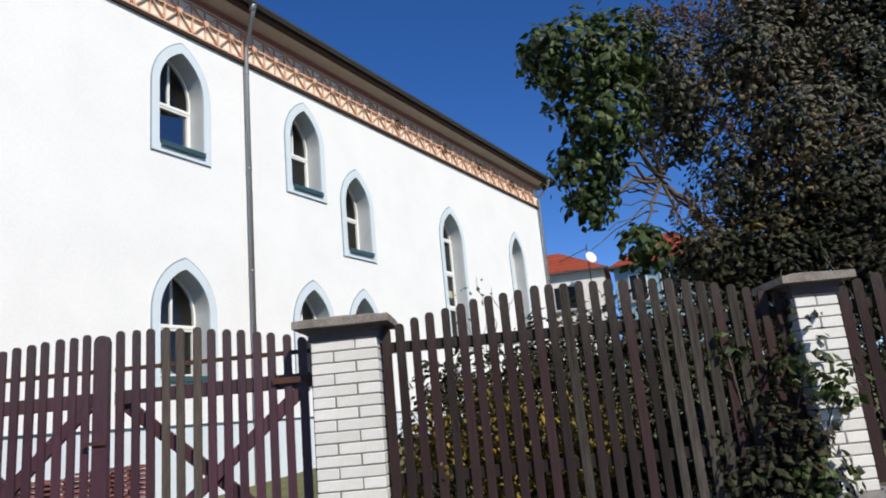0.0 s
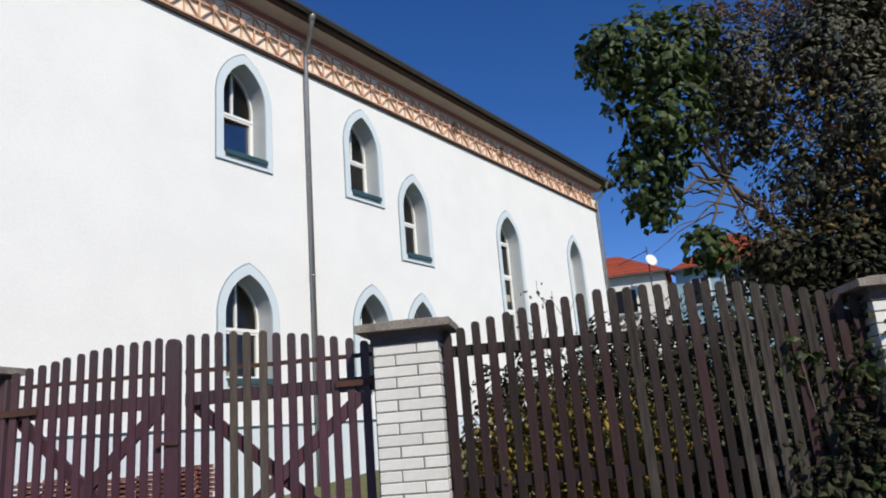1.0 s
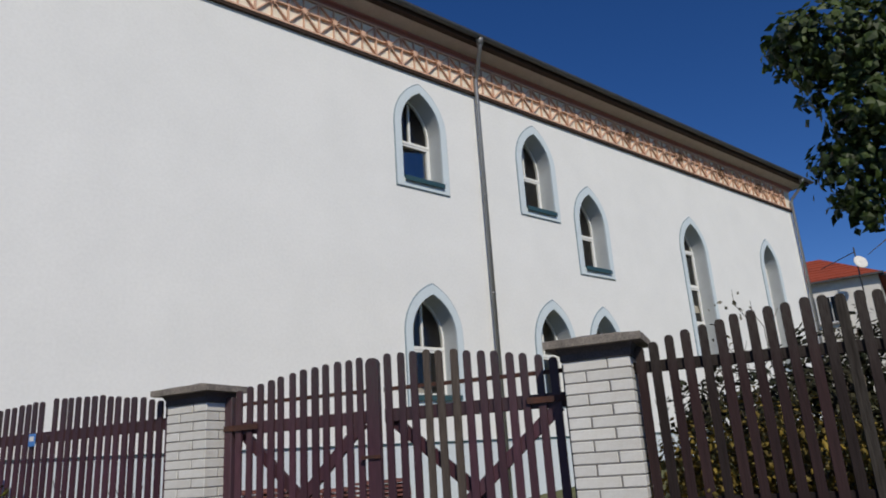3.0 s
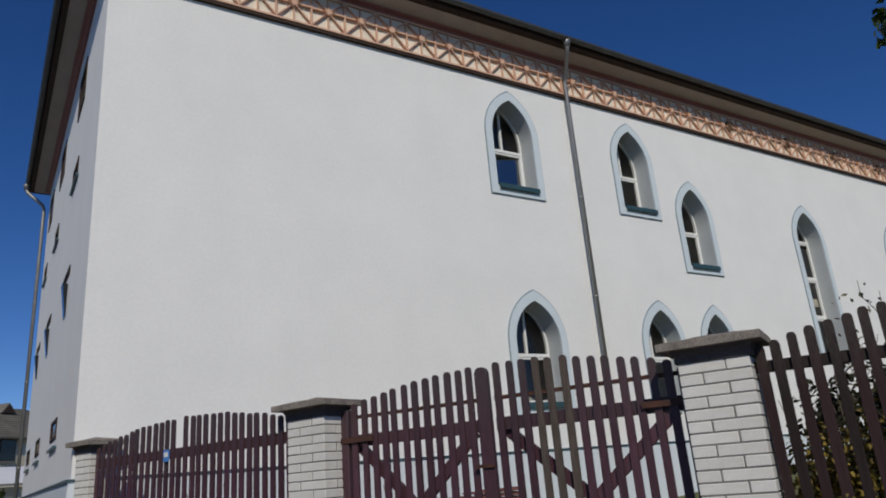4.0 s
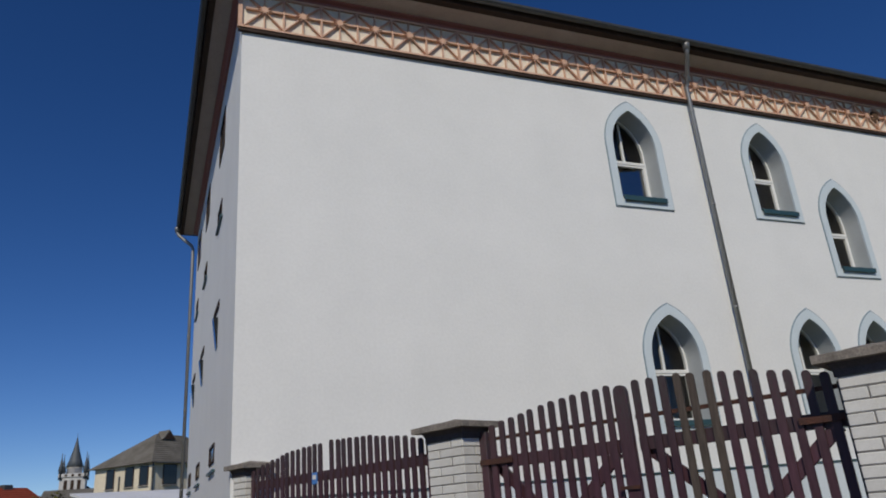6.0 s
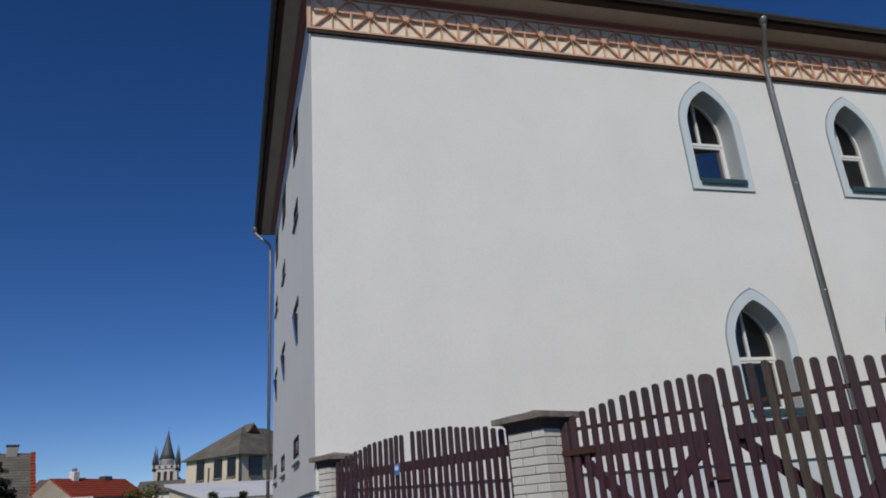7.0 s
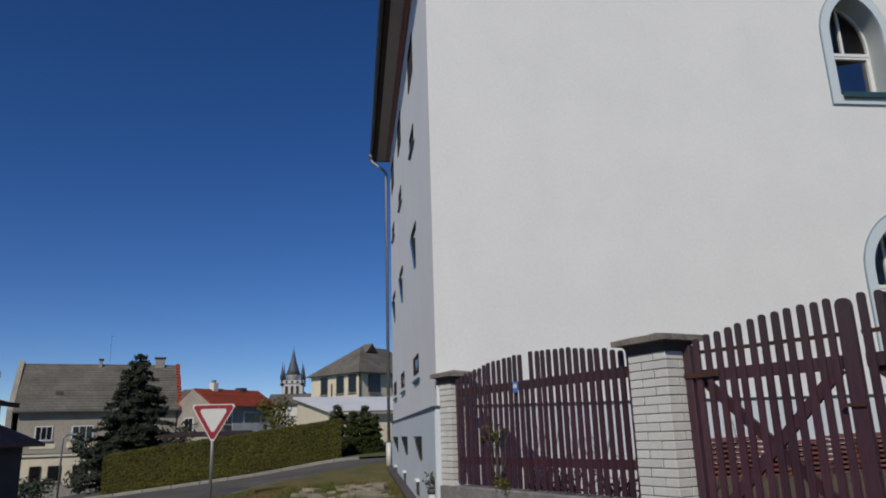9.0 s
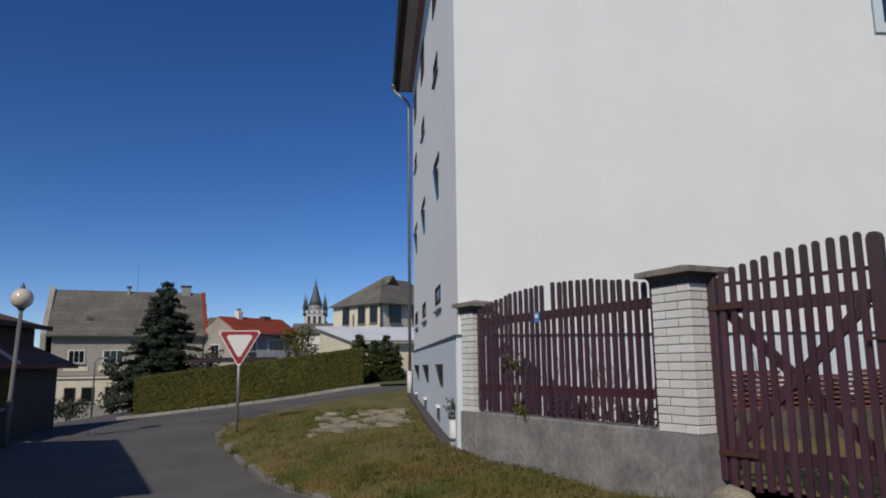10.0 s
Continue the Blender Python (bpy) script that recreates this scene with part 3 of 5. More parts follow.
# frieze under the eave: cream band with a raised terracotta lattice
FZ0, FZM, FZ1 = 8.93, 9.285, 9.60
frieze = new("frieze")
frieze.parent = building
frieze.matrix_basis = FRONT
tagged(frieze, "cream frieze with a terracotta lattice of stars")
part("band", boxbm(-0.02, NY - SY, -0.02, 0.0, FZ0, FZ1), M_CREAM, frieze)
part("bottom_rail", boxbm(-0.075, NY - SY, -0.075, -0.02, FZ0 - 0.015, FZ0 + 0.02), M_ORANGE, frieze)
part("drip", boxbm(-0.06, NY - SY, -0.06, 0.0, FZ0 - 0.07, FZ0 - 0.018), M_DARKWOOD, frieze)
part("top_rail", boxbm(-0.02, NY - SY, -0.06, -0.02, FZ1 - 0.04, FZ1 - 0.002), M_ORANGE, frieze)
part("end_post", boxbm(-0.07, -0.005, -0.075, -0.021, FZ0 + 0.021, FZ1 - 0.042), M_ORANGE, frieze)
STEP = 0.608
bm = bmesh.new()
h = STEP / 2
for s, t in ((-1, -1), (1, -1), (-1, 1), (1, 1)):
    bar(bm, (0, -0.05, FZM), (s * h, -0.05, FZ0 + 0.03 if t < 0 else FZ1 - 0.05), 0.019, 0.05, (0, 1, 0))
bar(bm, (0, -0.046, FZ0 + 0.021), (0, -0.046, FZ1 - 0.042), 0.018, 0.04, (0, 1, 0))
bar(bm, (h, -0.048, FZ0 + 0.021), (h, -0.048, FZ1 - 0.042), 0.026, 0.046, (0, 1, 0))
bar(bm, (-h + 0.015, -0.053, FZM), (h - 0.015, -0.053, FZM), 0.028, 0.055, (0, 1, 0))
star = []
for k in range(20):
    r = 0.11 if k % 2 == 0 else 0.04
    star.append((r * math.cos(k * math.pi / 10), -0.095, FZM + r * math.sin(k * math.pi / 10)))
prism(bm, star, (0, 0.03, 0))
lattice = bpy.data.meshes.new("lattice")
bm.to_mesh(lattice)
bm.free()
lattice.materials.append(M_ORANGE)
for k in range(int((NY - SY) / STEP)):
    ob = part("lattice", lattice, M_ORANGE, frieze)
    ob.matrix_basis = Matrix.Translation((0.336 + k * STEP, 0, 0))

# cornice, soffit, gutter and hipped roof, mitred round the corners
OUT = 0.50


def eave_ring(inset, z):
    o = inset
    e = o * 0.9  # the eave is a little shallower over the end wall
    return [(FX + o, SY - e, z), (FX + o, NY + o, z), (WX - o, NY + o, z), (WX - o, SY - 0.08 - e, z)]


def eave_part(name, profile, material, label=""):
    """A moulding that runs round the building; profile of (outwards, z)."""
    bm = bmesh.new()
    rings = [[bm.verts.new(p) for p in eave_ring(o, z)] for o, z in profile]
    n = len(rings)
    for i in range(n):
        a, b = rings[i], rings[(i + 1) % n]
        for k in range(4):
            bm.faces.new((a[k], a[(k + 1) % 4], b[(k + 1) % 4], b[k]))
    bmesh.ops.recalc_face_normals(bm, faces=bm.faces)
    return part(name, bm, material, building, label)


eave_part("cornice", [(0.001, 9.60), (0.05, 9.60), (0.07, 9.635), (0.13, 9.66), (0.14, 9.70), (0.001, 9.70)], M_MAROON, "maroon painted cove cornice")
eave_part("soffit", [(0.001, 9.701), (0.141, 9.701), (0.142, 9.68), (0.42, 9.755), (0.42, 9.81), (0.001, 9.81)], M_SOFFIT, "brown boarded soffit")
eave_part("fascia", [(0.421, 9.735), (0.525, 9.765), (0.525, 9.92), (0.421, 9.92)], M_DARKWOOD)
gut = [(0.53 + 0.07 - 0.07 * math.cos(t), 9.89 - 0.075 * math.sin(t)) for t in np.linspace(0, math.pi, 7)]
eave_part("gutter", gut + [(o, z + 0.006) for o, z in gut[::-1]][1:-1], M_DARKMETAL, "dark half-round metal gutter")
bm = bmesh.new()
r0 = [bm.verts.new(p) for p in eave_ring(0.57, 9.94)]
mid = (FX + WX) / 2
r1 = [bm.verts.new((mid, SY + 5.3, 13.2)), bm.verts.new((mid, NY - 5.3, 13.2))]
bm.faces.new((r0[0], r0[1], r1[1], r1[0]))
bm.faces.new((r0[1], r0[2], r1[1]))
bm.faces.new((r0[2], r0[3], r1[0], r1[1]))
bm.faces.new((r0[3], r0[0], r1[0]))
bm.faces.new(r0[::-1])
part("roof", bm, M_ROOF, building, "brown tiled hipped roof")


def downpipe(x, y, out, z0, side=(0, 0)):
    """A pipe from the gutter down the wall; out is the way away from the wall."""
    o = Vector((out[0], out[1], 0))
    p = Vector((x, y, 0))
    a = Vector((*side, 0))
    bm = bmesh.new()
    pts = [p + a + o * 0.57 + Vector((0, 0, 9.84)), p + a + o * 0.57 + Vector((0, 0, 9.70)), p + a * 0.9 + o * 0.52 + Vector((0, 0, 9.60)), p + o * 0.16 + Vector((0, 0, 9.28)), p + o * 0.11 + Vector((0, 0, 9.15)), p + o * 0.11 + Vector((0, 0, z0))]
    tube(bm, pts, 0.045, 10)
    pipe = part("downpipe", bm, M_GREYMETAL, building, "grey metal downpipe")
    for z in (8.6, 6.6, 4.6, 2.6):
        bm = bmesh.new()
        lathe(bm, [(0.052, z), (0.052, z + 0.035)], 10, Matrix.Translation(p + o * 0.11))
        part("pipe_clip", bm, M_GREYMETAL, pipe)
    bm = bmesh.new()
    lathe(bm, [(0.06, 9.70), (0.075, 9.80), (0.085, 9.84)], 10, Matrix.Translation(p + a + o * 0.57))
    part("outlet", bm, M_GREYMETAL, pipe)


downpipe(FX, 8.98, (1, 0), 0.6, (0, -0.24))
downpipe(FX, NY - 0.12, (1, 0), 0.6)
downpipe(WX - 0.02, SY - 0.09, (-0.25, -0.97), 1.4)
bm = bmesh.new()
tube(bm, [(WX - 0.05, 0.19, 1.38), (WX - 0.05, 0.19, 0.68)], 0.075, 10)
part("pipe_foot", bm, M_PLASTIC, building, "white plastic pipe foot")

bm = bmesh.new()
bar(bm, (FX - 0.5, 0.26, 0.42), (WX + 0.2, 0.19, 0.74), 0.16, 0.10)
structure(part("wall_foot", bm, M_CAPNECK), "dark damp earth strip along the foot of the end wall", "soil strip")

# mud nests on the frieze
nest = bmesh.new()
for k, (dx, dz, r) in enumerate(((-0.12, 0.02, 0.09), (0.08, 0.05, 0.11), (0.0, -0.06, 0.08), (0.16, -0.03, 0.06))):
    bmesh.ops.create_icosphere(nest, subdivisions=2, radius=r, matrix=Matrix.Translation((dx, -0.05, dz)))
for v in nest.verts:
    v.co += 0.035 * noise.noise_vector(v.co * 9)
    v.co.y = min(v.co.y * 0.55, 0.0)
first = None
for y in (14.3, 16.65, 18.9, 21.2):
    m = FRONT @ Matrix.Translation((y - SY, -0.025, 9.27))
    if first is None:
        first = part("bird_nest", nest, M_NEST)
        first.matrix_basis = m
        tagged(first, "brown mud nest stuck to the frieze", "bird nest", "nests under the eave")
    else:
        copy_thing(first, m)

# ---- street fence ----
P3, P2, P1, P0 = Vector((-9.33, 0.42)), Vector((-6.04, 1.79)), Vector((-2.967, 3.356)), Vector((-0.14, 5.015))
BASE_Z, COURSE = 0.92, 0.075


def frame_of(a, b, z=0.0):
    d = (b - a).normalized()
    return Matrix(((d.x, -d.y, 0, a.x), (d.y, d.x, 0, a.y), (0, 0, 1, z), (0, 0, 0, 1)))


brick_cache = {}


def brick_mesh(lx, ly):
    key = (round(lx, 3), round(ly, 3))
    if key not in brick_cache:
        bm = boxbm(0, lx, 0, ly, 0, 0.0665, bevel=0.004)
        data = bpy.data.meshes.new("brick")
        bm.to_mesh(data)
        bm.free()
        data.materials.append(M_BRICK)
        brick_cache[key] = data
    return brick_cache[key]


def pillar(m, wide, deep, over, label):
    """A white brick pillar on a concrete foot, with a pyramid cap."""
    p = thing("brick_pillar", m, label, "pillar", "fence pillars")
    part("foot", boxbm(-0.015, wide + 0.015, -0.015, deep + 0.015, -1.2, 0.0), M_CONCRETE, p, "stained concrete foot")
    part("core", boxbm(0.006, wide - 0.006, 0.006, deep - 0.006, 0, 17 * COURSE), M_MORTAR, p)
    rng = random.Random(int(wide * 1000 + m.translation.x * 77))
    for c in range(17):
        z = c * COURSE + 0.0045
        if wide > 0.4:
            a, b = (0.295, wide - 0.305) if c % 2 == 0 else (wide - 0.305, 0.295)
            across = (wide - b, b) if c % 2 == 0 else (0, a)
            lying = (0, a) if c % 2 == 0 else (a + 0.01, b)
            set_ = [(across[0], 0, across[1], deep), (lying[0], 0, lying[1], deep / 2 - 0.005), (lying[0], deep / 2 + 0.005, lying[1], deep / 2 - 0.005)]
        elif c % 2 == 0:
            set_ = [(0, 0, wide / 2 - 0.005, deep), (wide / 2 + 0.005, 0, wide / 2 - 0.005, deep)]
        else:
            set_ = [(0, 0, wide, deep / 2 - 0.005), (0, deep / 2 + 0.005, wide, deep / 2 - 0.005)]
        for x, y, lx, ly in set_:
            ob = part("brick", brick_mesh(lx, ly), M_BRICK, p)
            ob.matrix_basis = pose(x + rng.uniform(-0.0015, 0.0015), y + rng.uniform(-0.0015, 0.0015), z + rng.uniform(-0.001, 0.001), 0, 0, rng.uniform(-0.15, 0.15))
    top = 17 * COURSE
    bm = bmesh.new()
    lay = []
    for z, e in ((top, 0.012), (top + 0.045, 0.012), (top + 0.085, 0.035)):
        lay.append([bm.verts.new(q) for q in ((-e, -e, z), (wide + e, -e, z), (wide + e, deep + e, z), (-e, deep + e, z))])
    for a, b in zip(lay, lay[1:]):
        for k in range(4):
            bm.faces.new((a[k], a[(k + 1) % 4], b[(k + 1) % 4], b[k]))
    bm.faces.new(lay[0][::-1])
    bm.faces.new(lay[-1])
    part("cap_neck", bm, M_CAPNECK, p, "dark painted neck under the cap")
    bm = bmesh.new()
    e, z = over, top + 0.085
    nx, ny = 8, 8
    lo, hi = [], []
    for j in range(ny + 1):
        for i in range(nx + 1):
            x, y = -e + (wide + 2 * e) * i / nx, -e + (deep + 2 * e) * j / ny
            rim = min(i, nx - i, j, ny - j)
            jit = 0.006 * noise.noise(Vector((x * 9 + m.translation.x, y * 9, 3)))
            edge = 0.007 * noise.noise(Vector((x * 23, y * 23 + m.translation.x, 7))) if rim == 0 else 0
            hi.append(bm.verts.new((x + edge, y + edge, z + 0.05 + 0.052 * rim / 4 + jit)))
            lo.append(bm.verts.new((x + edge, y + edge, z)))
    for j in range(ny):
        for i in range(nx):
            k = j * (nx + 1) + i
            bm.faces.new((hi[k], hi[k + 1], hi[k + nx + 2], hi[k + nx + 1]))
            bm.faces.new((lo[k + nx + 1], lo[k + nx + 2], lo[k + 1], lo[k]))
    ring = [i for i in range(nx + 1)] + [(nx + 1) * (j + 1) + nx for j in range(ny)] + [(nx + 1) * ny + nx - 1 - i for i in range(nx)] + [(nx + 1) * (ny - 1 - j) for j in range(ny - 1)]
    for a, b in zip(ring, ring[1:] + ring[:1]):
        bm.faces.new((lo[a], lo[b], hi[b], hi[a]))
    part("cap", bm, M_CAP, p, "weathered concrete pyramid cap")
    return p


D32, D21, D10 = (P2 - P3).normalized(), (P1 - P2).normalized(), (P0 - P1).normalized()
pillar(frame_of(P3, P3 + D32, BASE_Z), 0.305, 0.30, 0.09, "white brick fence pillar against the building corner")
pillar(frame_of(P2, P2 + D32, BASE_Z), 0.45, 0.30, 0.10, "white brick gate pillar with a brown concrete cap")
pillar(frame_of(P1, P1 + D21, BASE_Z), 0.45, 0.30, 0.10, "white brick gate pillar with a mossy concrete cap")
pillar(frame_of(P0, P0 + D10, BASE_Z), 0.292, 0.30, 0.10, "white brick fence pillar half covered by leaves")


def slat_bm(w, d, z0, z1):
    """An upright board with a rounded top."""
    bm = bmesh.new()
    pts = [(0, 0, z0), (w, 0, z0), (w, 0, z1 - w * 0.45)]
    pts += [(w / 2 + w / 2 * math.cos(t), 0, z1 - w * 0.45 + w * 0.45 * math.sin(t)) for t in (0.7, 1.2, 1.94, 2.44)]
    pts.append((0, 0, z1 - w * 0.45))
    prism(bm, pts, (0, d, 0))
    return bm


def arch_top(s, length, low, high):
    """The swept top line of a panel."""
    t = 2 * s / length - 1
    return high - (high - low) * abs(t) ** 2.0


def fence_panel(m, length, pitch, width, low, high, rails, z0, material, label, skip=(), seed=1):
    f = thing("fence_panel", m, label, "fence", "fence panels")
    rng = random.Random(seed)
    n = int(length / pitch)
    for k in range(n):
        s = (k + 0.5) * length / n
        top = rails[0][0] + 0.02 if k in skip else arch_top(s, length, low, high) + rng.uniform(-0.008, 0.008)
        wood = material
        if material is M_SLAT:
            wood = rng.choice((M_SLATRED, M_SLATRED, M_SLATRED, M_SLAT) if k < n * 0.4 else (M_SLAT, M_SLATWORN, M_SLATRED, M_SLAT))
        ob = part("slat", slat_bm(width + rng.uniform(-0.004, 0.004), 0.022, z0, top), wood, f)
        ob.matrix_basis = pose(s - width / 2, rng.uniform(-0.003, 0.003), 0, 0, rng.uniform(-0.18, 0.18), rng.uniform(-1, 1))
    for z, hh in rails:
        part("rail", boxbm(0, length, 0.024, 0.064, z - hh / 2, z + hh / 2, bevel=0.004), material, f)
    return f


def low_wall(name, a, b, z0, label):
    d = (b - a).length
    ob = part(name, boxbm(0, d, 0.0, 0.28, z0, BASE_Z + 0.01, bevel=0.012), M_CONCRETE)
    ob.matrix_basis = frame_of(a, b)
    return structure(ob, label, "low wall")


a_, b_ = P3 + D32 * 0.305, P2
low_wall("fence_wall_1", a_, b_, -0.2, "stained grey concrete base wall under the fence")
LA = (b_ - a_).length
fence_panel(frame_of(a_, b_) @ Matrix.Translation((0, 0.06, 0)), LA, 0.107, 0.057, 2.235, 2.415, ((2.065, 0.10), (1.235, 0.09)), 0.955, M_GATE, "maroon picket fence panel with an arched top", (14,), 3)
a_, b_ = P1 + D21 * 0.45, P0
low_wall("fence_wall_2", a_, b_, -0.2, "grey concrete base wall under the dark picket fence")
LB = (b_ - a_).length
fence_panel(frame_of(a_, b_) @ Matrix.Translation((0, 0.10, 0)), LB, 0.1025, 0.06, 2.24, 2.46, ((2.12, 0.075), (1.25, 0.08)), 0.955, M_SLAT, "weathered dark brown picket fence panel", (), 5)
a_, b_ = P0 + D10 * 0.305, P0 + D10 * 0.305 + Vector((2.6, 1.0))
low_wall("fence_wall_3", a_, b_, -0.2, "grey concrete base wall under the dark picket fence")
fence_panel(frame_of(a_, b_) @ Matrix.Translation((0, 0.10, 0)), (b_ - a_).length, 0.115, 0.068, 2.24, 2.46, ((2.12, 0.075), (1.25, 0.08)), 0.955, M_SLAT, "weathered dark brown picket fence panel", (), 7)

# double gate, set back between the two middle pillars
ga, gb = P2 + D32 * 0.45, P1
GL = (gb - ga).length
GATE = frame_of(ga, gb) @ Matrix.Translation((0, 0.22, 0))


def gate_leaf(x0, x1, bare, seed):
    g = thing("gate_leaf", GATE, "maroon wooden gate leaf with crossed braces, closed", "gate", "double gate")
    rng = random.Random(seed)
    w = x1 - x0
    n = int(w / 0.104)
    for k in range(n):
        s = x0 + (k + 0.5) * w / n
        z1 = arch_top(s, GL, 2.25, 2.445) + rng.uniform(-0.008, 0.008)
        ob = part("slat", slat_bm(0.057 + rng.uniform(-0.004, 0.004), 0.022, 0.50 + rng.uniform(-0.01, 0.01), z1), M_GREYSLAT if k in bare else M_GATE, g)
        ob.matrix_basis = pose(s - 0.0285, rng.uniform(-0.003, 0.003), 0, 0, rng.uniform(-0.18, 0.18), 0)
    part("top_rail", boxbm(x0, x1, 0.024, 0.06, 1.92, 2.02, bevel=0.004), M_GATE, g)
    part("bottom_rail", boxbm(x0, x1, 0.024, 0.06, 0.72, 0.83, bevel=0.004), M_GATE, g)
    part("rod", boxbm(x0, x1, 0.024, 0.045, 2.155, 2.185), M_RUST, g, "thin iron rod behind the slat tops")
    for za, zb in ((1.93, 0.82), (0.82, 1.93)):
        bm = bmesh.new()
        bar(bm, (x0 + 0.05, 0.042 + (0.037 if za > zb else 0), za), (x1 - 0.05, 0.042 + (0.037 if za > zb else 0), zb), 0.035, 0.085, (0, 0, 1))
        part("brace", bm, M_GATE, g)
    return g


MIDX = 1.44
left_leaf = gate_leaf(0.10, MIDX - 0.07, (), 11)
right_leaf = gate_leaf(MIDX + 0.075, GL - 0.06, (3, 4, 5), 12)
part("hanging_post", boxbm(0.0, 0.09, -0.01, 0.08, 0.55, 2.24, bevel=0.006), M_GATE, left_leaf)
part("hanging_post", boxbm(GL - 0.055, GL - 0.005, -0.01, 0.05, 0.5, 2.2, bevel=0.006), M_DARKMETAL, right_leaf, "black steel hanging post")
bm = slat_bm(0.108, 0.05, 0.55, 2.42)
ob = part("meeting_post", bm, M_GATE, left_leaf, "broad maroon meeting post")
ob.matrix_basis = Matrix.Translation((MIDX - 0.054, -0.03, 0))
part("hinge_strap", boxbm(-0.06, 0.36, -0.022, -0.012, 1.955, 2.0), M_RUST, left_leaf, "rusty iron hinge strap")
part("hinge_strap", boxbm(-0.03, 0.40, -0.022, -0.012, 0.755, 0.80), M_RUST, left_leaf)
part("hinge_pin", boxbm(-0.08, -0.02, -0.05, 0.02, 1.88, 2.02, bevel=0.012), M_RUST, left_leaf)
part("hinge_strap", boxbm(GL - 0.33, GL - 0.05, -0.022, -0.012, 1.955, 2.0), M_RUST, right_leaf)
part("latch", boxbm(MIDX - 0.10, MIDX + 0.06, -0.05, -0.03, 1.655, 1.68), M_RUST, right_leaf, "iron latch bar")

# ---- things by the fence ----
tag = part("tag", boxbm(-0.05, 0.05, -0.008, 0.0, -0.06, 0.06, bevel=0.003), M_BLUETAG)
tag.matrix_basis = frame_of(P3 + D32 * 0.305, P2) @ Matrix.Translation((1.40, 0.045, 2.045))
tagged(tag, "small blue enamel tag nailed to the fence", "tag")
part("plate", boxbm(-0.032, 0.032, -0.011, -0.0085, -0.01, 0.035), M_SIGNWHITE, tag)

drain = thing("drain_pipe", Matrix.Translation((-9.62, 0.33, 0.36)), "white plastic drain pipe foot at the building corner", "pipe")
bm = bmesh.new()
tube(bm, [(0, 0, 0), (0, 0, 0.46)], 0.055, 14)
part("pipe", bm, M_PLASTIC, drain)
bm = bmesh.new()
lathe(bm, [(0.062, 0.15), (0.066, 0.16), (0.066, 0.18), (0.062, 0.19)], 14)
part("joint_ring", bm, M_DARKMETAL, drain)
bm = bmesh.new()
lathe(bm, [(0.064, 0.44), (0.07, 0.46), (0.07, 0.5), (0.05, 0.52)], 14)
part("collar", bm, M_DARKMETAL, drain)

bm = bmesh.new()
bmesh.ops.create_icosphere(bm, subdivisions=3, radius=1)
for v in bm.verts:
    v.co = Vector((v.co.x * 0.22, v.co.y * 0.16, v.co.z * 0.13)) + 0.03 * noise.noise_vector(v.co * 1.6)
for f in bm.faces:
    f.smooth = True
stone = part("kerb_boulder", bm, M_STONE)
stone.matrix_basis = Matrix.Translation((-5.33, 2.06, 0.43))
tagged(stone, "rounded pinkish boulder at the gate foot", "stone")


# stacks of old clay tiles along the front wall
def tile_stack(y, n_high, seed):
    st = thing("tile_stack", Matrix.Translation((-8.75, y, 0.56)), "stack of old red clay roof tiles by the wall", "tile stack", "tile stacks")
    rng = random.Random(seed)
    part("pallet", boxbm(-0.3, 0.3, -0.42, 0.42, 0, 0.36), M_BARK, st, "grey wooden pallet")
    for k in range(n_high):
        for j in range(3):
            ob = part("tile", TILE, M_TILE, st)
            ob.matrix_basis = pose(rng.uniform(-0.02, 0.02), -0.28 + 0.28 * j + rng.uniform(-0.01, 0.01), 0.36 + k * 0.062, rng.uniform(-1, 1), 0, rng.uniform(-3, 3))


bm = bmesh.new()
box(bm, -0.2, 0.2, -0.125, 0.125, 0.0, 0.03, bevel=0.004)
box(bm, -0.2, 0.2, 0.085, 0.125, 0.031, 0.05)
TILE = bpy.data.meshes.new("tile")
bm.to_mesh(TILE)
bm.free()
TILE.materials.append(M_TILE)
for i, y in enumerate(np.arange(4.0, 6.3, 0.92)):
    tile_stack(float(y), (8, 7, 8, 8, 7, 8, 5)[i % 7], i)


# ---- plants ----
def leaf_mesh(name, spots, size, material, parent, flat=0.5, droop=0.3, length=1.5, seed=1, spread_=0.4):
    """Many folded leaves. spots: place and outward way for each."""
    rng = np.random.default_rng(seed)
    verts, faces = [], []
    for p, out in spots:
        n = Vector(out) + Vector(rng.normal(0, spread_, 3)) + Vector((0, 0, flat))
        n.normalize()
        d = Vector(rng.normal(0, 1, 3)) + Vector((0, 0, -droop))
        d = (d - n * d.dot(n)).normalized()
        s = size * rng.uniform(0.6, 1.3)
        w = n.cross(d) * s * 0.5
        k = len(verts)
        mid = p + d * s * length * 0.45
        verts += [p, mid + w - n * s * 0.12, p + d * s * length - n * s * 0.2, mid - w - n * s * 0.12, mid + n * s * 0.08]
        faces += [(k, k + 1, k + 4), (k + 1, k + 2, k + 4), (k + 2, k + 3, k + 4), (k + 3, k, k + 4)]
    data = bpy.data.meshes.new(name)
    data.from_pydata([tuple(v) for v in verts], [], faces)
    return part(name, data, material, parent)


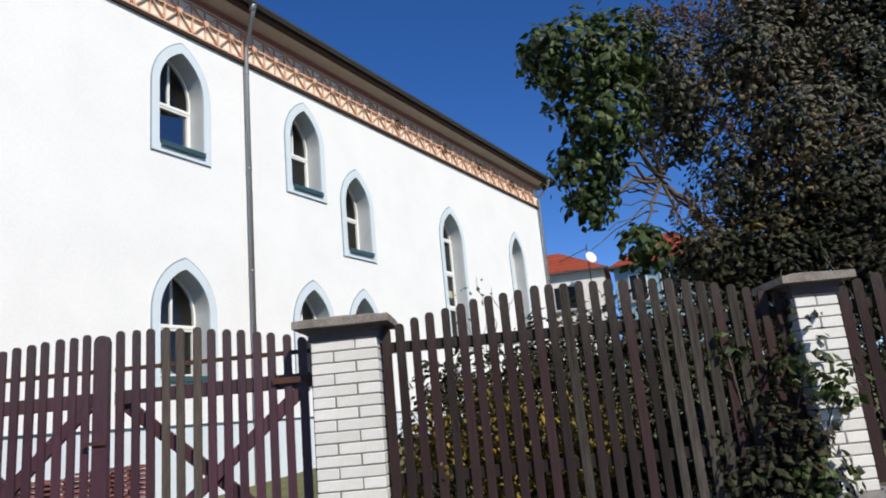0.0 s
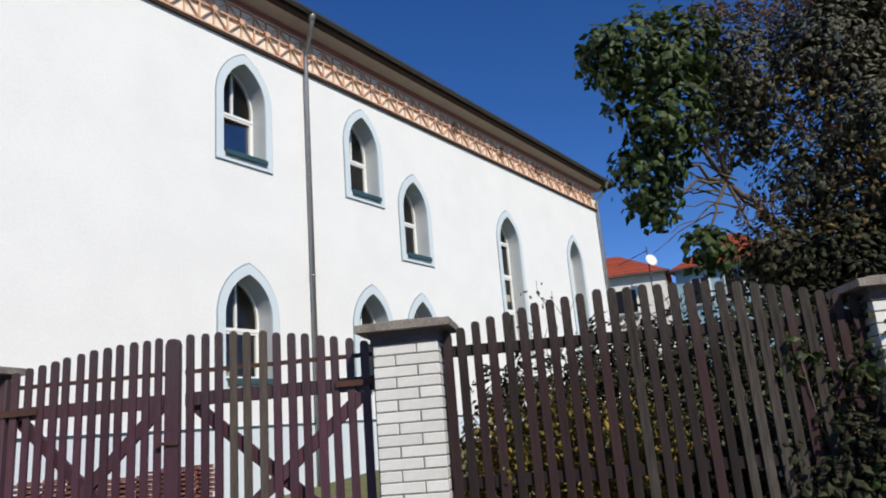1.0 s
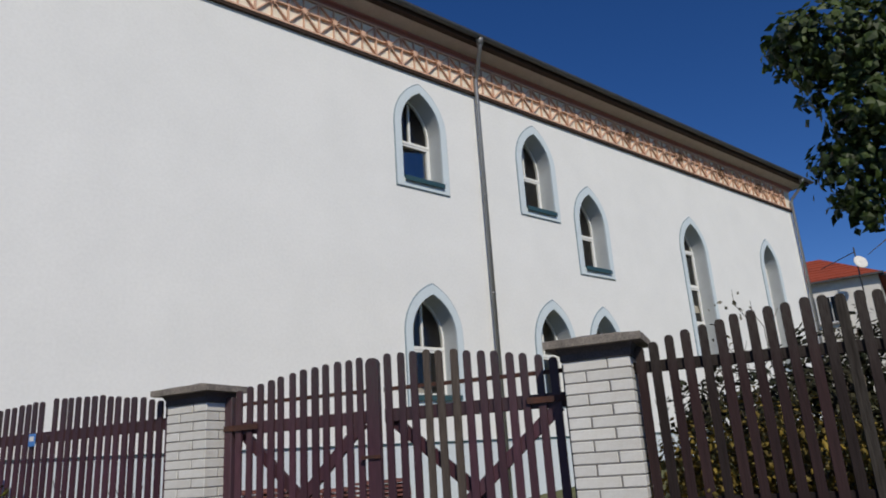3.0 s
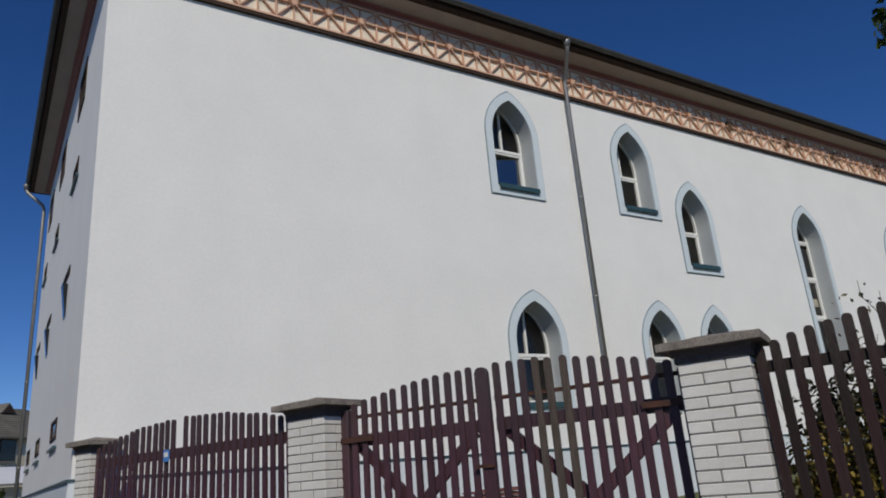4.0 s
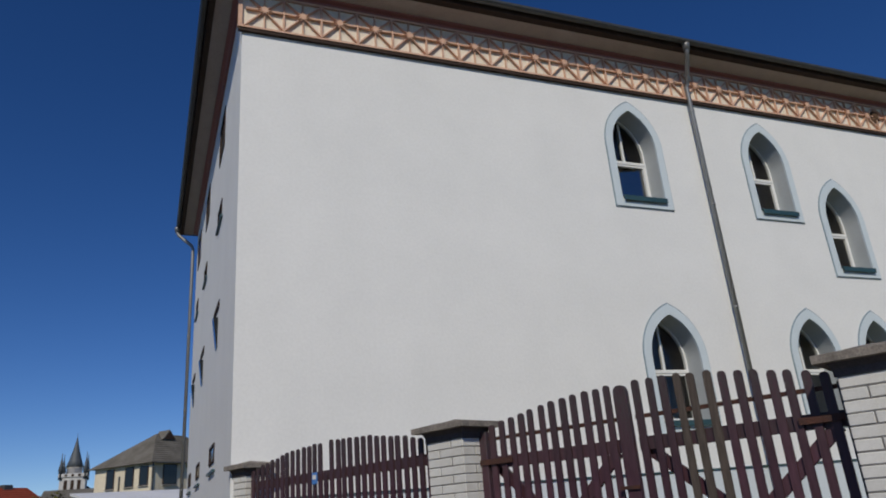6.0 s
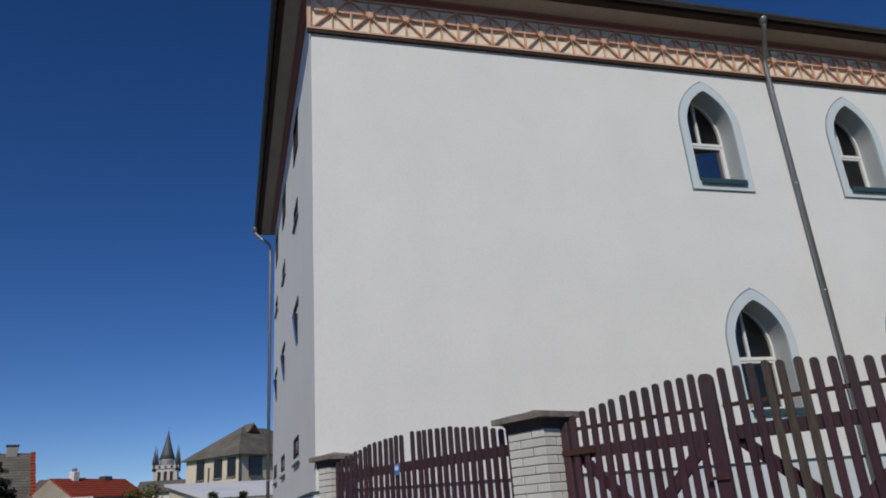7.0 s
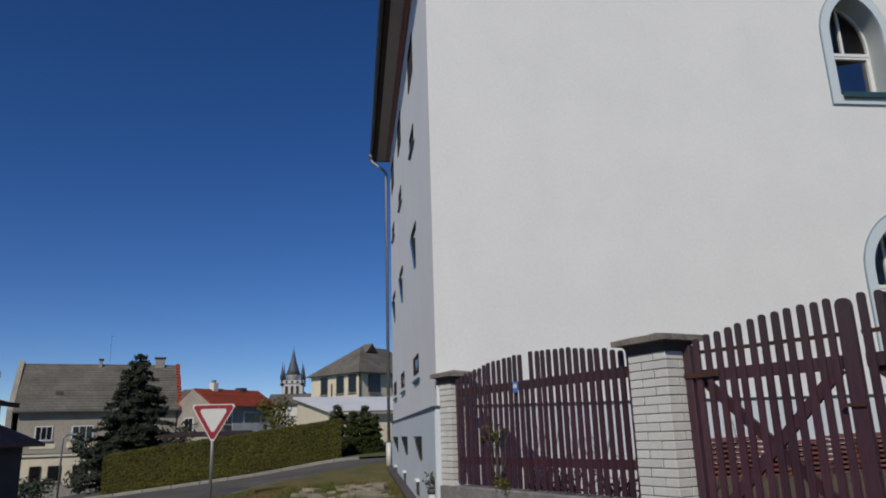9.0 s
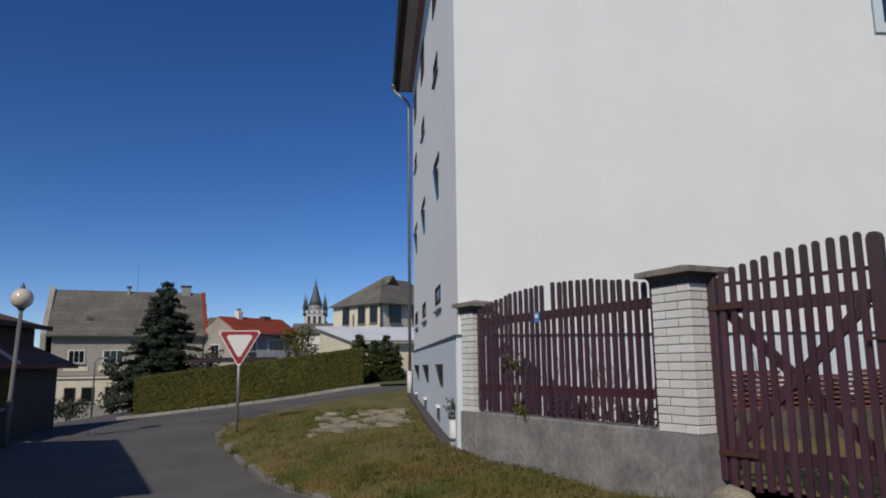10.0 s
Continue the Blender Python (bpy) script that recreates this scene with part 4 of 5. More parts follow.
def blob_spots(blobs, count, seed, holes=0.0, shell=0.45):
    """Places in ellipsoids, thicker towards their skins, with gaps where a noise is low."""
    rng = np.random.default_rng(seed)
    out = []
    vol = np.array([r ** 2.2 for _, r in blobs])
    for i, n in enumerate(np.round(count * vol / vol.sum()).astype(int)):
        c, r = Vector(blobs[i][0]), blobs[i][1]
        made = tries = 0
        while made < n and tries < n * 6:
            tries += 1
            d = Vector(rng.normal(0, 1, 3)).normalized()
            q = c + d * r * (shell + (1.12 - shell) * rng.random() ** 0.6) * (1 + 0.35 * noise.noise(c + d * 2.2))
            if noise.noise(q * 3.1) < holes - 0.35 + 0.1 * rng.random():
                continue
            out.append((q, d))
            made += 1
    return out


def limb(bm, a, b, r0, r1, sag=0.1, n=6, seed=1):
    rng = random.Random(seed)
    a, b = Vector(a), Vector(b)
    pts, rs = [], []
    for i in range(n + 1):
        t = i / n
        j = Vector((rng.uniform(-1, 1), rng.uniform(-1, 1), rng.uniform(-1, 1))) * sag * (b - a).length * math.sin(t * math.pi) * 0.5
        pts.append(a.lerp(b, t) + j + Vector((0, 0, sag * (b - a).length * math.sin(t * math.pi) * 0.5)))
        rs.append(r0 + (r1 - r0) * t)
    tube(bm, pts, rs, 7)
    return pts


LEAFY = [((-1.68, 5.96, 4.89), 0.46), ((-1.93, 5.70, 4.95), 0.27), ((-1.6, 6.16, 4.34), 0.45), ((-1.8, 6.18, 3.86), 0.36), ((-1.87, 6.24, 3.49), 0.22), ((-1.35, 6.4, 5.1), 0.4), ((-1.55, 6.8, 3.12), 0.26)]
DENSE = [((-1.06, 7.02, 4.97), 0.55), ((-1.10, 7.39, 4.45), 0.44), ((-0.28, 7.68, 5.1), 0.68), ((0.41, 8.23, 5.5), 0.85), ((0.85, 8.17, 4.66), 0.8), ((0.06, 7.65, 4.25), 0.7), ((-0.62, 7.58, 3.74), 0.52),
         ((-0.14, 7.7, 3.2), 0.6), ((0.55, 7.85, 3.51), 0.7), ((-1.05, 7.26, 3.02), 0.42), ((1.5, 8.3, 5.3), 0.9), ((1.6, 8.3, 4.0), 0.9), ((-0.7, 7.8, 2.6), 0.5), ((0.4, 7.9, 2.7), 0.7), ((0.2, 8.0, 5.9), 0.7), ((1.2, 8.2, 6.1), 0.8)]
TRUNK = Vector((-0.35, 7.9, 0.55))
tree = thing("lilac_tree", Matrix.Identity(4), "big dark broad-leaved tree with brown seed heads", "tree")
bm = bmesh.new()
limb(bm, TRUNK, (-0.75, 7.65, 2.9), 0.13, 0.09, 0.05, 7, 3)
part("trunk", bm, M_BARK, tree)
ends = [(-1.33, 7.17, 3.87), (-0.3, 7.7, 4.2), (0.5, 8.0, 4.0)]
for i, e in enumerate(ends):
    bm = bmesh.new()
    limb(bm, (-0.75, 7.65, 2.85), e, 0.055, 0.025, 0.08, 6, 10 + i)
    part("limb", bm, M_BARK, tree)
twigs = bmesh.new()
rng = random.Random(5)
for c, r in LEAFY + DENSE:
    base = min(ends, key=lambda e: (Vector(e) - Vector(c)).length)
    limb(twigs, base, c, 0.022, 0.01, 0.12, 5, int(r * 1000))
    for k in range(5):
        d = Vector((rng.uniform(-1, 1), rng.uniform(-1, 1), rng.uniform(-0.6, 1))).normalized()
        limb(twigs, c, Vector(c) + d * r * 1.05, 0.011, 0.004, 0.15, 4, k + int(r * 777))
for k in range(9):  # bare twigs in the gap
    a = Vector((-1.33, 7.17, 3.8)) + Vector((rng.uniform(-0.1, 0.1), 0, rng.uniform(-0.3, 0.2)))
    limb(twigs, a, a + Vector((-0.55 + rng.uniform(-0.2, 0.15), -0.5, rng.uniform(-0.45, 0.45))), 0.012, 0.003, 0.12, 5, 60 + k)
tagged(part("twig_tangle", twigs, M_BARK, tree, "bare grey twigs"), kind="stuff")
tagged(leaf_mesh("crown", blob_spots(LEAFY, 2600, 2, 0.05), 0.085, M_LEAF, tree, 0.35, 0.9, 1.35, 3), "glossy green drooping leaves", kind="stuff")
tagged(leaf_mesh("crown", blob_spots(DENSE, 44000, 4, 0.06, 0.15), 0.052, M_LEAFDARK, tree, 0.4, 0.4, 1.6, 5), "small dull dark leaves", kind="stuff")
heads = []
rng = np.random.default_rng(9)
for i, (c, r) in enumerate(DENSE + DENSE[:3]):
    for k in range(34 if i in (0, 2, 3, 14, 15) else 14):
        d = Vector(rng.normal(0, 1, 3))
        d.z = abs(d.z) + 0.45
        d.normalize()
        q = Vector(c) + d * r * rng.uniform(0.9, 1.1)
        lean = Vector((rng.normal(0, 0.15), rng.normal(0, 0.15), 1))
        tall = rng.uniform(0.16, 0.34)
        for j in range(30):
            g = j / 30
            heads.append((q + lean * tall * g + Vector(rng.normal(0, 1, 3)) * 0.026 * (1.05 - g), Vector(rng.normal(0, 1, 3)).normalized()))
LOWER = [((-0.95, 7.05, 2.9), 0.42), ((-0.45, 7.25, 2.85), 0.5), ((0.2, 7.4, 2.85), 0.55), ((0.25, 7.4, 3.4), 0.5), ((0.8, 7.5, 3.0), 0.55)]
# extra leaves in the darkened colour, standing for the crown's shaded underside
tagged(leaf_mesh("lower_crown", blob_spots(LOWER, 7500, 8, 0.0, 0.1), 0.052, M_SHRUB, tree, 0.4, 0.4, 1.6, 12), "lower leaves toned dark for shade", kind="stuff")
tagged(leaf_mesh("seed_plumage", heads, 0.026, M_DRY, tree, 0.0, -0.6, 1.9, 6), "upright brown seed heads", kind="stuff")
tagged(leaf_mesh("withered_foliage", blob_spots([((-0.6, 7.2, 4.55), 0.35), ((-0.2, 7.1, 3.3), 0.4), ((-0.5, 7.1, 3.0), 0.3), ((0.1, 7.0, 3.9), 0.3)], 520, 14), 0.042, M_WITHERED, tree, 0.3, 0.3, 1.6, 15), "yellow-brown withered leaves", kind="stuff")

# shrubs behind the dark fence, their leaf colour darkened for the shade there
SHRUB = [((-2.73, 5.3, 1.84), 0.45), ((-2.28, 5.65, 1.93), 0.5), ((-1.84, 5.95, 1.99), 0.55), ((-1.31, 6.25, 2.05), 0.6), ((-0.83, 6.4, 2.0), 0.6), ((-2.54, 5.4, 1.3), 0.5), ((-1.93, 5.75, 1.24), 0.55),
         ((-1.31, 6.1, 1.26), 0.55), ((-3.0, 5.05, 1.4), 0.33), ((-0.7, 6.3, 1.3), 0.6), ((-0.2, 6.5, 1.9), 0.6), ((-3.05, 5.1, 1.85), 0.28), ((-3.1, 5.0, 0.9), 0.35), ((-2.5, 5.5, 0.9), 0.5), ((-1.7, 5.9, 0.9), 0.5), ((0.5, 6.8, 2.2), 0.6), ((0.6, 6.7, 1.4), 0.6)]
shrub = thing("flowering_shrub", Matrix.Identity(4), "tangled dark shrub with yellow blossom behind the fence", "shrub")
bm = bmesh.new()
rng = random.Random(8)
for c, r in SHRUB:
    for k in range(9):
        a = Vector((c[0] + rng.uniform(-0.3, 0.3), c[1] + rng.uniform(-0.1, 0.4), 0.5))
        b = Vector(c) + Vector((rng.uniform(-1, 1), rng.uniform(-1, 1), rng.uniform(0, 1.1))) * r
        limb(bm, a, b, 0.009, 0.003, 0.1, 5, rng.randint(0, 9999))
for k in range(5):  # long shoots over the fence
    a = Vector((-2.85 + k * 0.1, 5.4, 1.9))
    limb(bm, a, a + Vector((rng.uniform(-0.25, 0.35), rng.uniform(-0.2, 0.1), rng.uniform(0.5, 1.0))), 0.006, 0.002, 0.15, 6, 300 + k)
tagged(part("stem_tangle", bm, M_BARK, shrub), kind="stuff")
tagged(leaf_mesh("foliage", blob_spots(SHRUB, 22000, 21, 0.0, 0.0), 0.046, M_SHRUB, shrub, 0.3, 0.2, 1.7, 22), "tangled foliage toned dark for shade", kind="stuff")
tagged(leaf_mesh("blossom", blob_spots([((-2.25, 4.4, 1.55), 0.36), ((-1.95, 4.55, 1.45), 0.36), ((-2.15, 4.45, 1.1), 0.36), ((-1.6, 4.75, 1.45), 0.34), ((-1.75, 4.7, 1.1), 0.3), ((-2.62, 4.1, 1.45), 0.3), ((-2.7, 4.05, 1.05), 0.3), ((-2.4, 4.2, 1.3), 0.34)], 5600, 23, 0.0, 0.1), 0.034, M_YELLOW, shrub, 0.2, 0.2, 1.6, 24), "yellow blossom", kind="stuff")
sh = []
rng2 = np.random.default_rng(31)
for k in range(32):
    t = rng2.random()
    sh.append((Vector((-2.78 + rng2.normal(0, 0.12), 5.38 + rng2.normal(0, 0.06), 2.1 + 0.75 * t)), Vector(rng2.normal(0, 1, 3)).normalized()))
tagged(leaf_mesh("shoot_foliage", sh, 0.03, M_LEAFDARK, shrub, 0.2, 0.2, 1.7, 32), kind="stuff")

# creeper over the fence by the last pillar; shade is put into its inner leaf colour
VINE = [((-0.11, 4.93, 1.76), 0.21), ((0.02, 4.93, 1.56), 0.17), ((-0.36, 4.95, 1.34), 0.26), ((-0.56, 4.9, 1.0), 0.3), ((-0.24, 4.95, 1.05), 0.24), ((-0.60, 4.86, 1.88), 0.13), ((-0.22, 5.2, 2.15), 0.2), ((-0.75, 4.85, 1.3), 0.14), ((-0.4, 5.15, 1.8), 0.22)]
vine = thing("climbing_plant", Matrix.Identity(4), "leafy creeper hanging over the fence and pillar", "plant")
bm = bmesh.new()
for i, (c, r) in enumerate(VINE):
    limb(bm, (-0.5, 5.05, 0.5), c, 0.012, 0.004, 0.12, 6, i)
tagged(part("stem_tangle", bm, M_BARK, vine), kind="stuff")
tagged(leaf_mesh("foliage", blob_spots(VINE[:2] + VINE[4:6], 260, 41, 0.05, 0.2), 0.062, M_LEAF, vine, 0.4, 0.8, 1.35, 42), "pale green sunlit leaves", kind="stuff")
tagged(leaf_mesh("inner_foliage", blob_spots(VINE[2:5] + VINE[6:], 1100, 43, 0.0, 0.1), 0.055, M_SHRUB, vine, 0.4, 0.8, 1.35, 44), "inner leaves toned dark for shade", kind="stuff")

# a yellowing weed that climbs through the maroon panel
weed = thing("climbing_weed", Matrix.Identity(4), "yellowish weed climbing through the maroon fence", "plant")
bm = bmesh.new()
for k in range(5):
    limb(bm, (-8.15 + 0.02 * k, 0.95, 0.95), (-8.45 + 0.13 * k, 0.84 + 0.05 * k, 1.55 + 0.05 * (k % 2)), 0.006, 0.003, 0.1, 5, k)
part("stem_tangle", bm, M_BARK, weed)
tagged(leaf_mesh("foliage", blob_spots([((-8.5, 0.82, 1.52), 0.10), ((-8.3, 0.88, 1.58), 0.11), ((-8.05, 0.95, 1.55), 0.11), ((-8.1, 0.94, 1.05), 0.14), ((-7.95, 1.0, 1.0), 0.10)], 120, 51, 0, 0.1), 0.04, M_HEDGE, weed, 0.3, 0.4, 1.5, 52), kind="stuff")
# straggling weed at the pipe, and dry leaves along the wall
tagged(leaf_mesh("weed_tuft", blob_spots([((-9.6, 0.33, 0.96), 0.12)], 90, 53, 0, 0.1), 0.03, M_LEAFDARK, None, 0.2, 0.0, 2.0, 54), "dry grey-green weed on the drain pipe", "plant", "", "stuff")
rngl = np.random.default_rng(57)
litter = []
for k in range(620):
    p = lawn_point(0.03 + 0.37 * rngl.random(), 0.985 - 0.30 * rngl.random() ** 2.2)
    litter.append((p + Vector((0, 0, 0.03)), Vector((0, 0, 1))))
tagged(leaf_mesh("leaf_litter", litter, 0.035, M_DRY, None, 1.5, 0.0, 1.5, 58), "scattered dry brown leaves on the grass by the wall", "leaves", "", "stuff")

# grass blades on the near bank
rngb = np.random.default_rng(77)
verts, faces = [], []
for k in range(26000):
    u, v = rngb.random() * 0.62 + 0.02, rngb.random() * 0.95 + 0.03
    p = lawn_point(u, v)
    if noise.noise(p * 1.3) < -0.25 and rngb.random() < 0.6:
        continue
    a = rngb.random() * math.tau
    w, hgt = 0.006 + 0.004 * rngb.random(), 0.018 + 0.035 * rngb.random()
    dx, dy = math.cos(a) * w, math.sin(a) * w
    lx, ly = rngb.normal(0, 0.02), rngb.normal(0, 0.02)
    i = len(verts)
    verts += [(p.x - dx, p.y - dy, p.z - 0.01), (p.x + dx, p.y + dy, p.z - 0.01), (p.x + lx, p.y + ly, p.z + hgt)]
    faces.append((i, i + 1, i + 2))
for k in range(170):  # longer tufts that hang over the kerb and stand in the bank
    u = rngb.random() * 0.62 + 0.02
    c = lawn_point(u, rngb.uniform(-0.015, 0.02) if k < 38 else rngb.uniform(0.1, 0.95))
    for j in range(26):
        a, w = rngb.random() * math.tau, 0.006
        px, py = c.x + rngb.normal(0, 0.045), c.y + rngb.normal(0, 0.045)
        i = len(verts)
        verts += [(px - math.cos(a) * w, py - math.sin(a) * w, c.z - 0.02), (px + math.cos(a) * w, py + math.sin(a) * w, c.z - 0.02), (px + rngb.normal(0, 0.05), py + rngb.normal(0, 0.05), c.z + rngb.uniform(0.05, 0.13))]
        faces.append((i, i + 1, i + 2))
data = bpy.data.meshes.new("grass")
data.from_pydata(verts, [], faces)
grass = tagged(part("grass", data, M_BLADE), "short mown grass with dry straw-coloured blades", "grass", "", "stuff")

# flat stones let into the bank
rngs = random.Random(4)
paving = thing("stone_patch", Matrix.Identity(4), "patch of flat broken stones let into the grass bank", "stones")
for k in range(66):
    x, y = rngs.uniform(-15.6, -12.6), rngs.uniform(-1.75, -0.15)
    best = min(((lawn_point(u, v) - Vector((x, y, 0.5))).xy.length, u, v) for u in np.linspace(0.3, 0.85, 34) for v in np.linspace(0.3, 1, 22))
    p = lawn_point(best[1], best[2])
    n = rngs.randint(5, 7)
    r = rngs.uniform(0.12, 0.30)
    bm = bmesh.new()
    prism(bm, [(r * rngs.uniform(0.7, 1.1) * math.cos(i * math.tau / n), 0.7 * r * rngs.uniform(0.7, 1.1) * math.sin(i * math.tau / n), 0) for i in range(n)], (0, 0, 0.07))
    ob = part("stone", bm, M_STONE, paving)
    ob.matrix_basis = pose(p.x, p.y, p.z - 0.035, rngs.uniform(-4, 4), rngs.uniform(-6, 2), rngs.uniform(0, 360))

# kerb stones round the bank
kerb = thing("kerb", Matrix.Identity(4), "worn concrete kerb round the grass bank", "kerb", kind="structure")
line = [lawn_point(u, 0) for u in np.linspace(0.02, 0.98, 240)]
stops = [line[0]]
for p in line[1:]:
    if (p - stops[-1]).length >= 0.62:
        stops.append(p)
for a, b in zip(stops, stops[1:]):
    d = (b - a)
    bm = boxbm(0.006, d.length - 0.006, -0.12, 0.02, -0.14, 0.012, bevel=0.012)
    ob = part("kerb_stone", bm, M_KERB, kerb)
    tilt = pose(0, rngs.uniform(-0.015, 0.015), rngs.uniform(-0.02, 0.008), rngs.uniform(-5, 3), rngs.uniform(-1, 1), rngs.uniform(-1.5, 1.5))
    ob.matrix_basis = Matrix.Translation(a) @ Vector(d).to_track_quat("X", "Z").to_matrix().to_4x4() @ tilt

# dead stems behind the maroon panel
dead = thing("dead_shrub", Matrix.Identity(4), "bare dark stems of a shrub behind the maroon fence", "shrub")
bm = bmesh.new()
rngd = random.Random(19)
for k in range(70):
    x = rngd.uniform(-8.3, -6.2)
    y = fence_y(x) + rngd.uniform(0.1, 0.6)
    limb(bm, (x, y, 0.5), (x + rngd.uniform(-0.3, 0.3), y + rngd.uniform(-0.2, 0.2), rngd.uniform(1.0, 1.75)), 0.009, 0.003, 0.15, 5, k + 900)
tagged(part("stem_tangle", bm, M_BARK, dead), kind="stuff")
tagged(leaf_mesh("foliage", blob_spots([((-7.9, 1.55, 0.9), 0.32), ((-7.3, 1.85, 0.8), 0.3), ((-6.8, 2.1, 0.85), 0.3), ((-8.4, 1.3, 0.8), 0.28)], 900, 20, 0.0, 0.0), 0.035, M_SHRUB, dead, 0.3, 0.2, 1.7, 21), kind="stuff")

# kerb along the hedge, and a drain cover in the street
hedge_kerb = thing("kerb", Matrix.Identity(4), "pale concrete kerb at the foot of the hedge", "kerb", kind="structure")
ka, kb = Vector((-24.75, -9.3)), Vector((-25.75, -0.6))
for k in range(10):
    a, b = ka.lerp(kb, k / 10), ka.lerp(kb, (k + 1) / 10)
    za, zb_ = ground_z(a.x, a.y), ground_z(b.x, b.y)
    a3, b3 = Vector((a.x, a.y, za)), Vector((b.x, b.y, zb_))
    ob = part("kerb_stone", boxbm(0.008, (b3 - a3).length - 0.008, -0.02, 0.22, -0.15, 0.09, bevel=0.012), M_PALEKERB, hedge_kerb)
    ob.matrix_basis = Matrix.Translation(a3) @ (b3 - a3).to_track_quat("X", "Z").to_matrix().to_4x4()
verge = structure(sheet("verge", M_GRASS, [[Vector((ka.x - 0.2 - 0.55 * v, ka.y, 0)).lerp(Vector((kb.x - 0.2 - 0.55 * v, kb.y, 0)), s) + Vector((0, 0, ground_z(*ka.lerp(kb, s)) + 0.075)) for s in np.linspace(0, 1, 14)] for v in (0, 1)]), "narrow grass verge between kerb and hedge", "lawn")
grate = thing("drain_cover", Matrix.Translation((-17.9, -7.1, ground_z(-17.9, -7.1) + 0.006)) @ Matrix.Rotation(radians(20), 4, "Z"), "dark iron drain cover in the asphalt", "drain cover")
part("rim", boxbm(-0.3, 0.3, -0.45, 0.45, -0.05, 0.008, bevel=0.004), M_DARKMETAL, grate)
for k in range(7):
    part("slot", boxbm(-0.24, 0.24, -0.38 + k * 0.12, -0.33 + k * 0.12, 0.0085, 0.011), M_MORTAR, grate)

# ---- street furniture ----
SIGN = Matrix.Translation((-15.55, -3.66, 0.03)) @ Matrix.Rotation(radians(96), 4, "Z")
sign = thing("give_way_sign", SIGN, "red and white give-way sign on a grey steel post", "traffic sign")
bm = bmesh.new()
tube(bm, [(0, 0.03, -0.1), (0, 0.03, 2.25)], 0.032, 12)
part("post", bm, M_GREYMETAL, sign)


def tri(side, y, th, z_mid):
    bm = bmesh.new()
    r = side / math.sqrt(3)
    pts = []
    for a in (90, 210, 330):
        c = Vector((r * math.cos(radians(a + 180)), 0, r * math.sin(radians(a + 180))))
        for t in (-1, 1):
            pts.append(c - c.normalized() * 0.055 + Vector((-c.z, 0, c.x)).normalized() * 0.03 * t)
    prism(bm, [(p.x, y, z_mid + p.z) for p in pts], (0, th, 0))
    return bm


part("plate", tri(0.93, -0.004, 0.006, 2.02), M_SIGNWHITE, sign, "pale edge of the sign plate")
part("red_border", tri(0.86, -0.008, 0.003, 2.02), M_REDPAINT, sign)
part("white_field", tri(0.60, -0.012, 0.003, 2.02), M_SIGNWHITE, sign)

post = thing("street_lamp", Matrix.Translation((-15.4, -8.12, -0.02)), "street lamp with a round opal globe on a thin grey pole", "street lamp")
bm = bmesh.new()
tube(bm, [(0.03, -0.10, 0), (0.02, -0.065, 0.95), (0.02, -0.062, 0.97), (0, 0, 2.82)], [0.06, 0.06, 0.045, 0.040], 12)
part("pole", bm, M_POLE, post)
bm = bmesh.new()
bmesh.ops.create_uvsphere(bm, u_segments=24, v_segments=16, radius=0.215, matrix=Matrix.Translation((0, 0, 3.03)))
for f in bm.faces:
    f.smooth = True
part("globe", bm, M_GLOBE, post, "yellowed opal globe")
bm = bmesh.new()
lathe(bm, [(0.07, 3.22), (0.05, 3.26), (0.02, 3.33), (0.012, 3.36)], 12)
part("finial", bm, M_DARKMETAL, post)
bm = bmesh.new()
lathe(bm, [(0.05, 2.78), (0.075, 2.80), (0.075, 2.85), (0.05, 2.86)], 12)
part("collar", bm, M_DARKMETAL, post)

far_lamp = thing("street_lamp", Matrix.Translation((-41.5, -16.4, -1.2)), "slim grey street lamp with a flat arm", "street lamp")
bm = bmesh.new()
tube(bm, [(0, 0, 0), (0, 0, 3.2), (0, 0.25, 3.35)], 0.05, 8)
part("pole", bm, M_GREYMETAL, far_lamp)
part("head", boxbm(-0.1, 0.1, 0.2, 0.95, 3.3, 3.42, bevel=0.03), M_GREYMETAL, far_lamp)

# ---- hedge and far plants ----
HA, HB = Vector((-25.35, -8.95)), Vector((-26.3, -1.25))


def hedge_spot(rng):
    """A place on the clipped skin, and its outward way, in hedge coordinates."""
    L = (HB - HA).length
    s, t = rng.random() * L, rng.random()
    z0 = -0.11 + 0.96 * s / L
    face = rng.random()
    if face < 0.55:
        p, o = Vector((s, -0.02, z0 + t * 1.33)), Vector((0, -1, 0))
    elif face < 0.85:
        p, o = Vector((s, t * 1.1, z0 + 1.33)), Vector((0, 0, 1))
    else:
        p, o = Vector((0.0, t * 1.1, z0 * 0 - 0.11 + rng.random() * 1.33)), Vector((-1, 0, 0))
    return p + o * (0.05 * noise.noise(p * 1.5) + rng.normal(0, 0.015)), o


hd = (HB - HA).normalized()
HM = Matrix(((hd.x, -hd.y, 0, HA.x), (hd.y, hd.x, 0, HA.y), (0, 0, 1, 0), (0, 0, 0, 1))) @ Matrix.Diagonal((1, 1, 1, 1))
hedge = thing("thuja_hedge", Matrix.Identity(4), "long clipped green thuja hedge along the side street", "hedge")
Lh = (HB - HA).length
bm = bmesh.new()
# solid filler in a darker green, standing in for the hedge's shaded inside
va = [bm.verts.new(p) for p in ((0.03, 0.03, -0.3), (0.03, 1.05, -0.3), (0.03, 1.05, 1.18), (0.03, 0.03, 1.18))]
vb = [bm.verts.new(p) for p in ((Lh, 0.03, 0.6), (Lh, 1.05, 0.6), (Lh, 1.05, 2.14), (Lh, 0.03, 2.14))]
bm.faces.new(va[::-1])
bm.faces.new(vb)
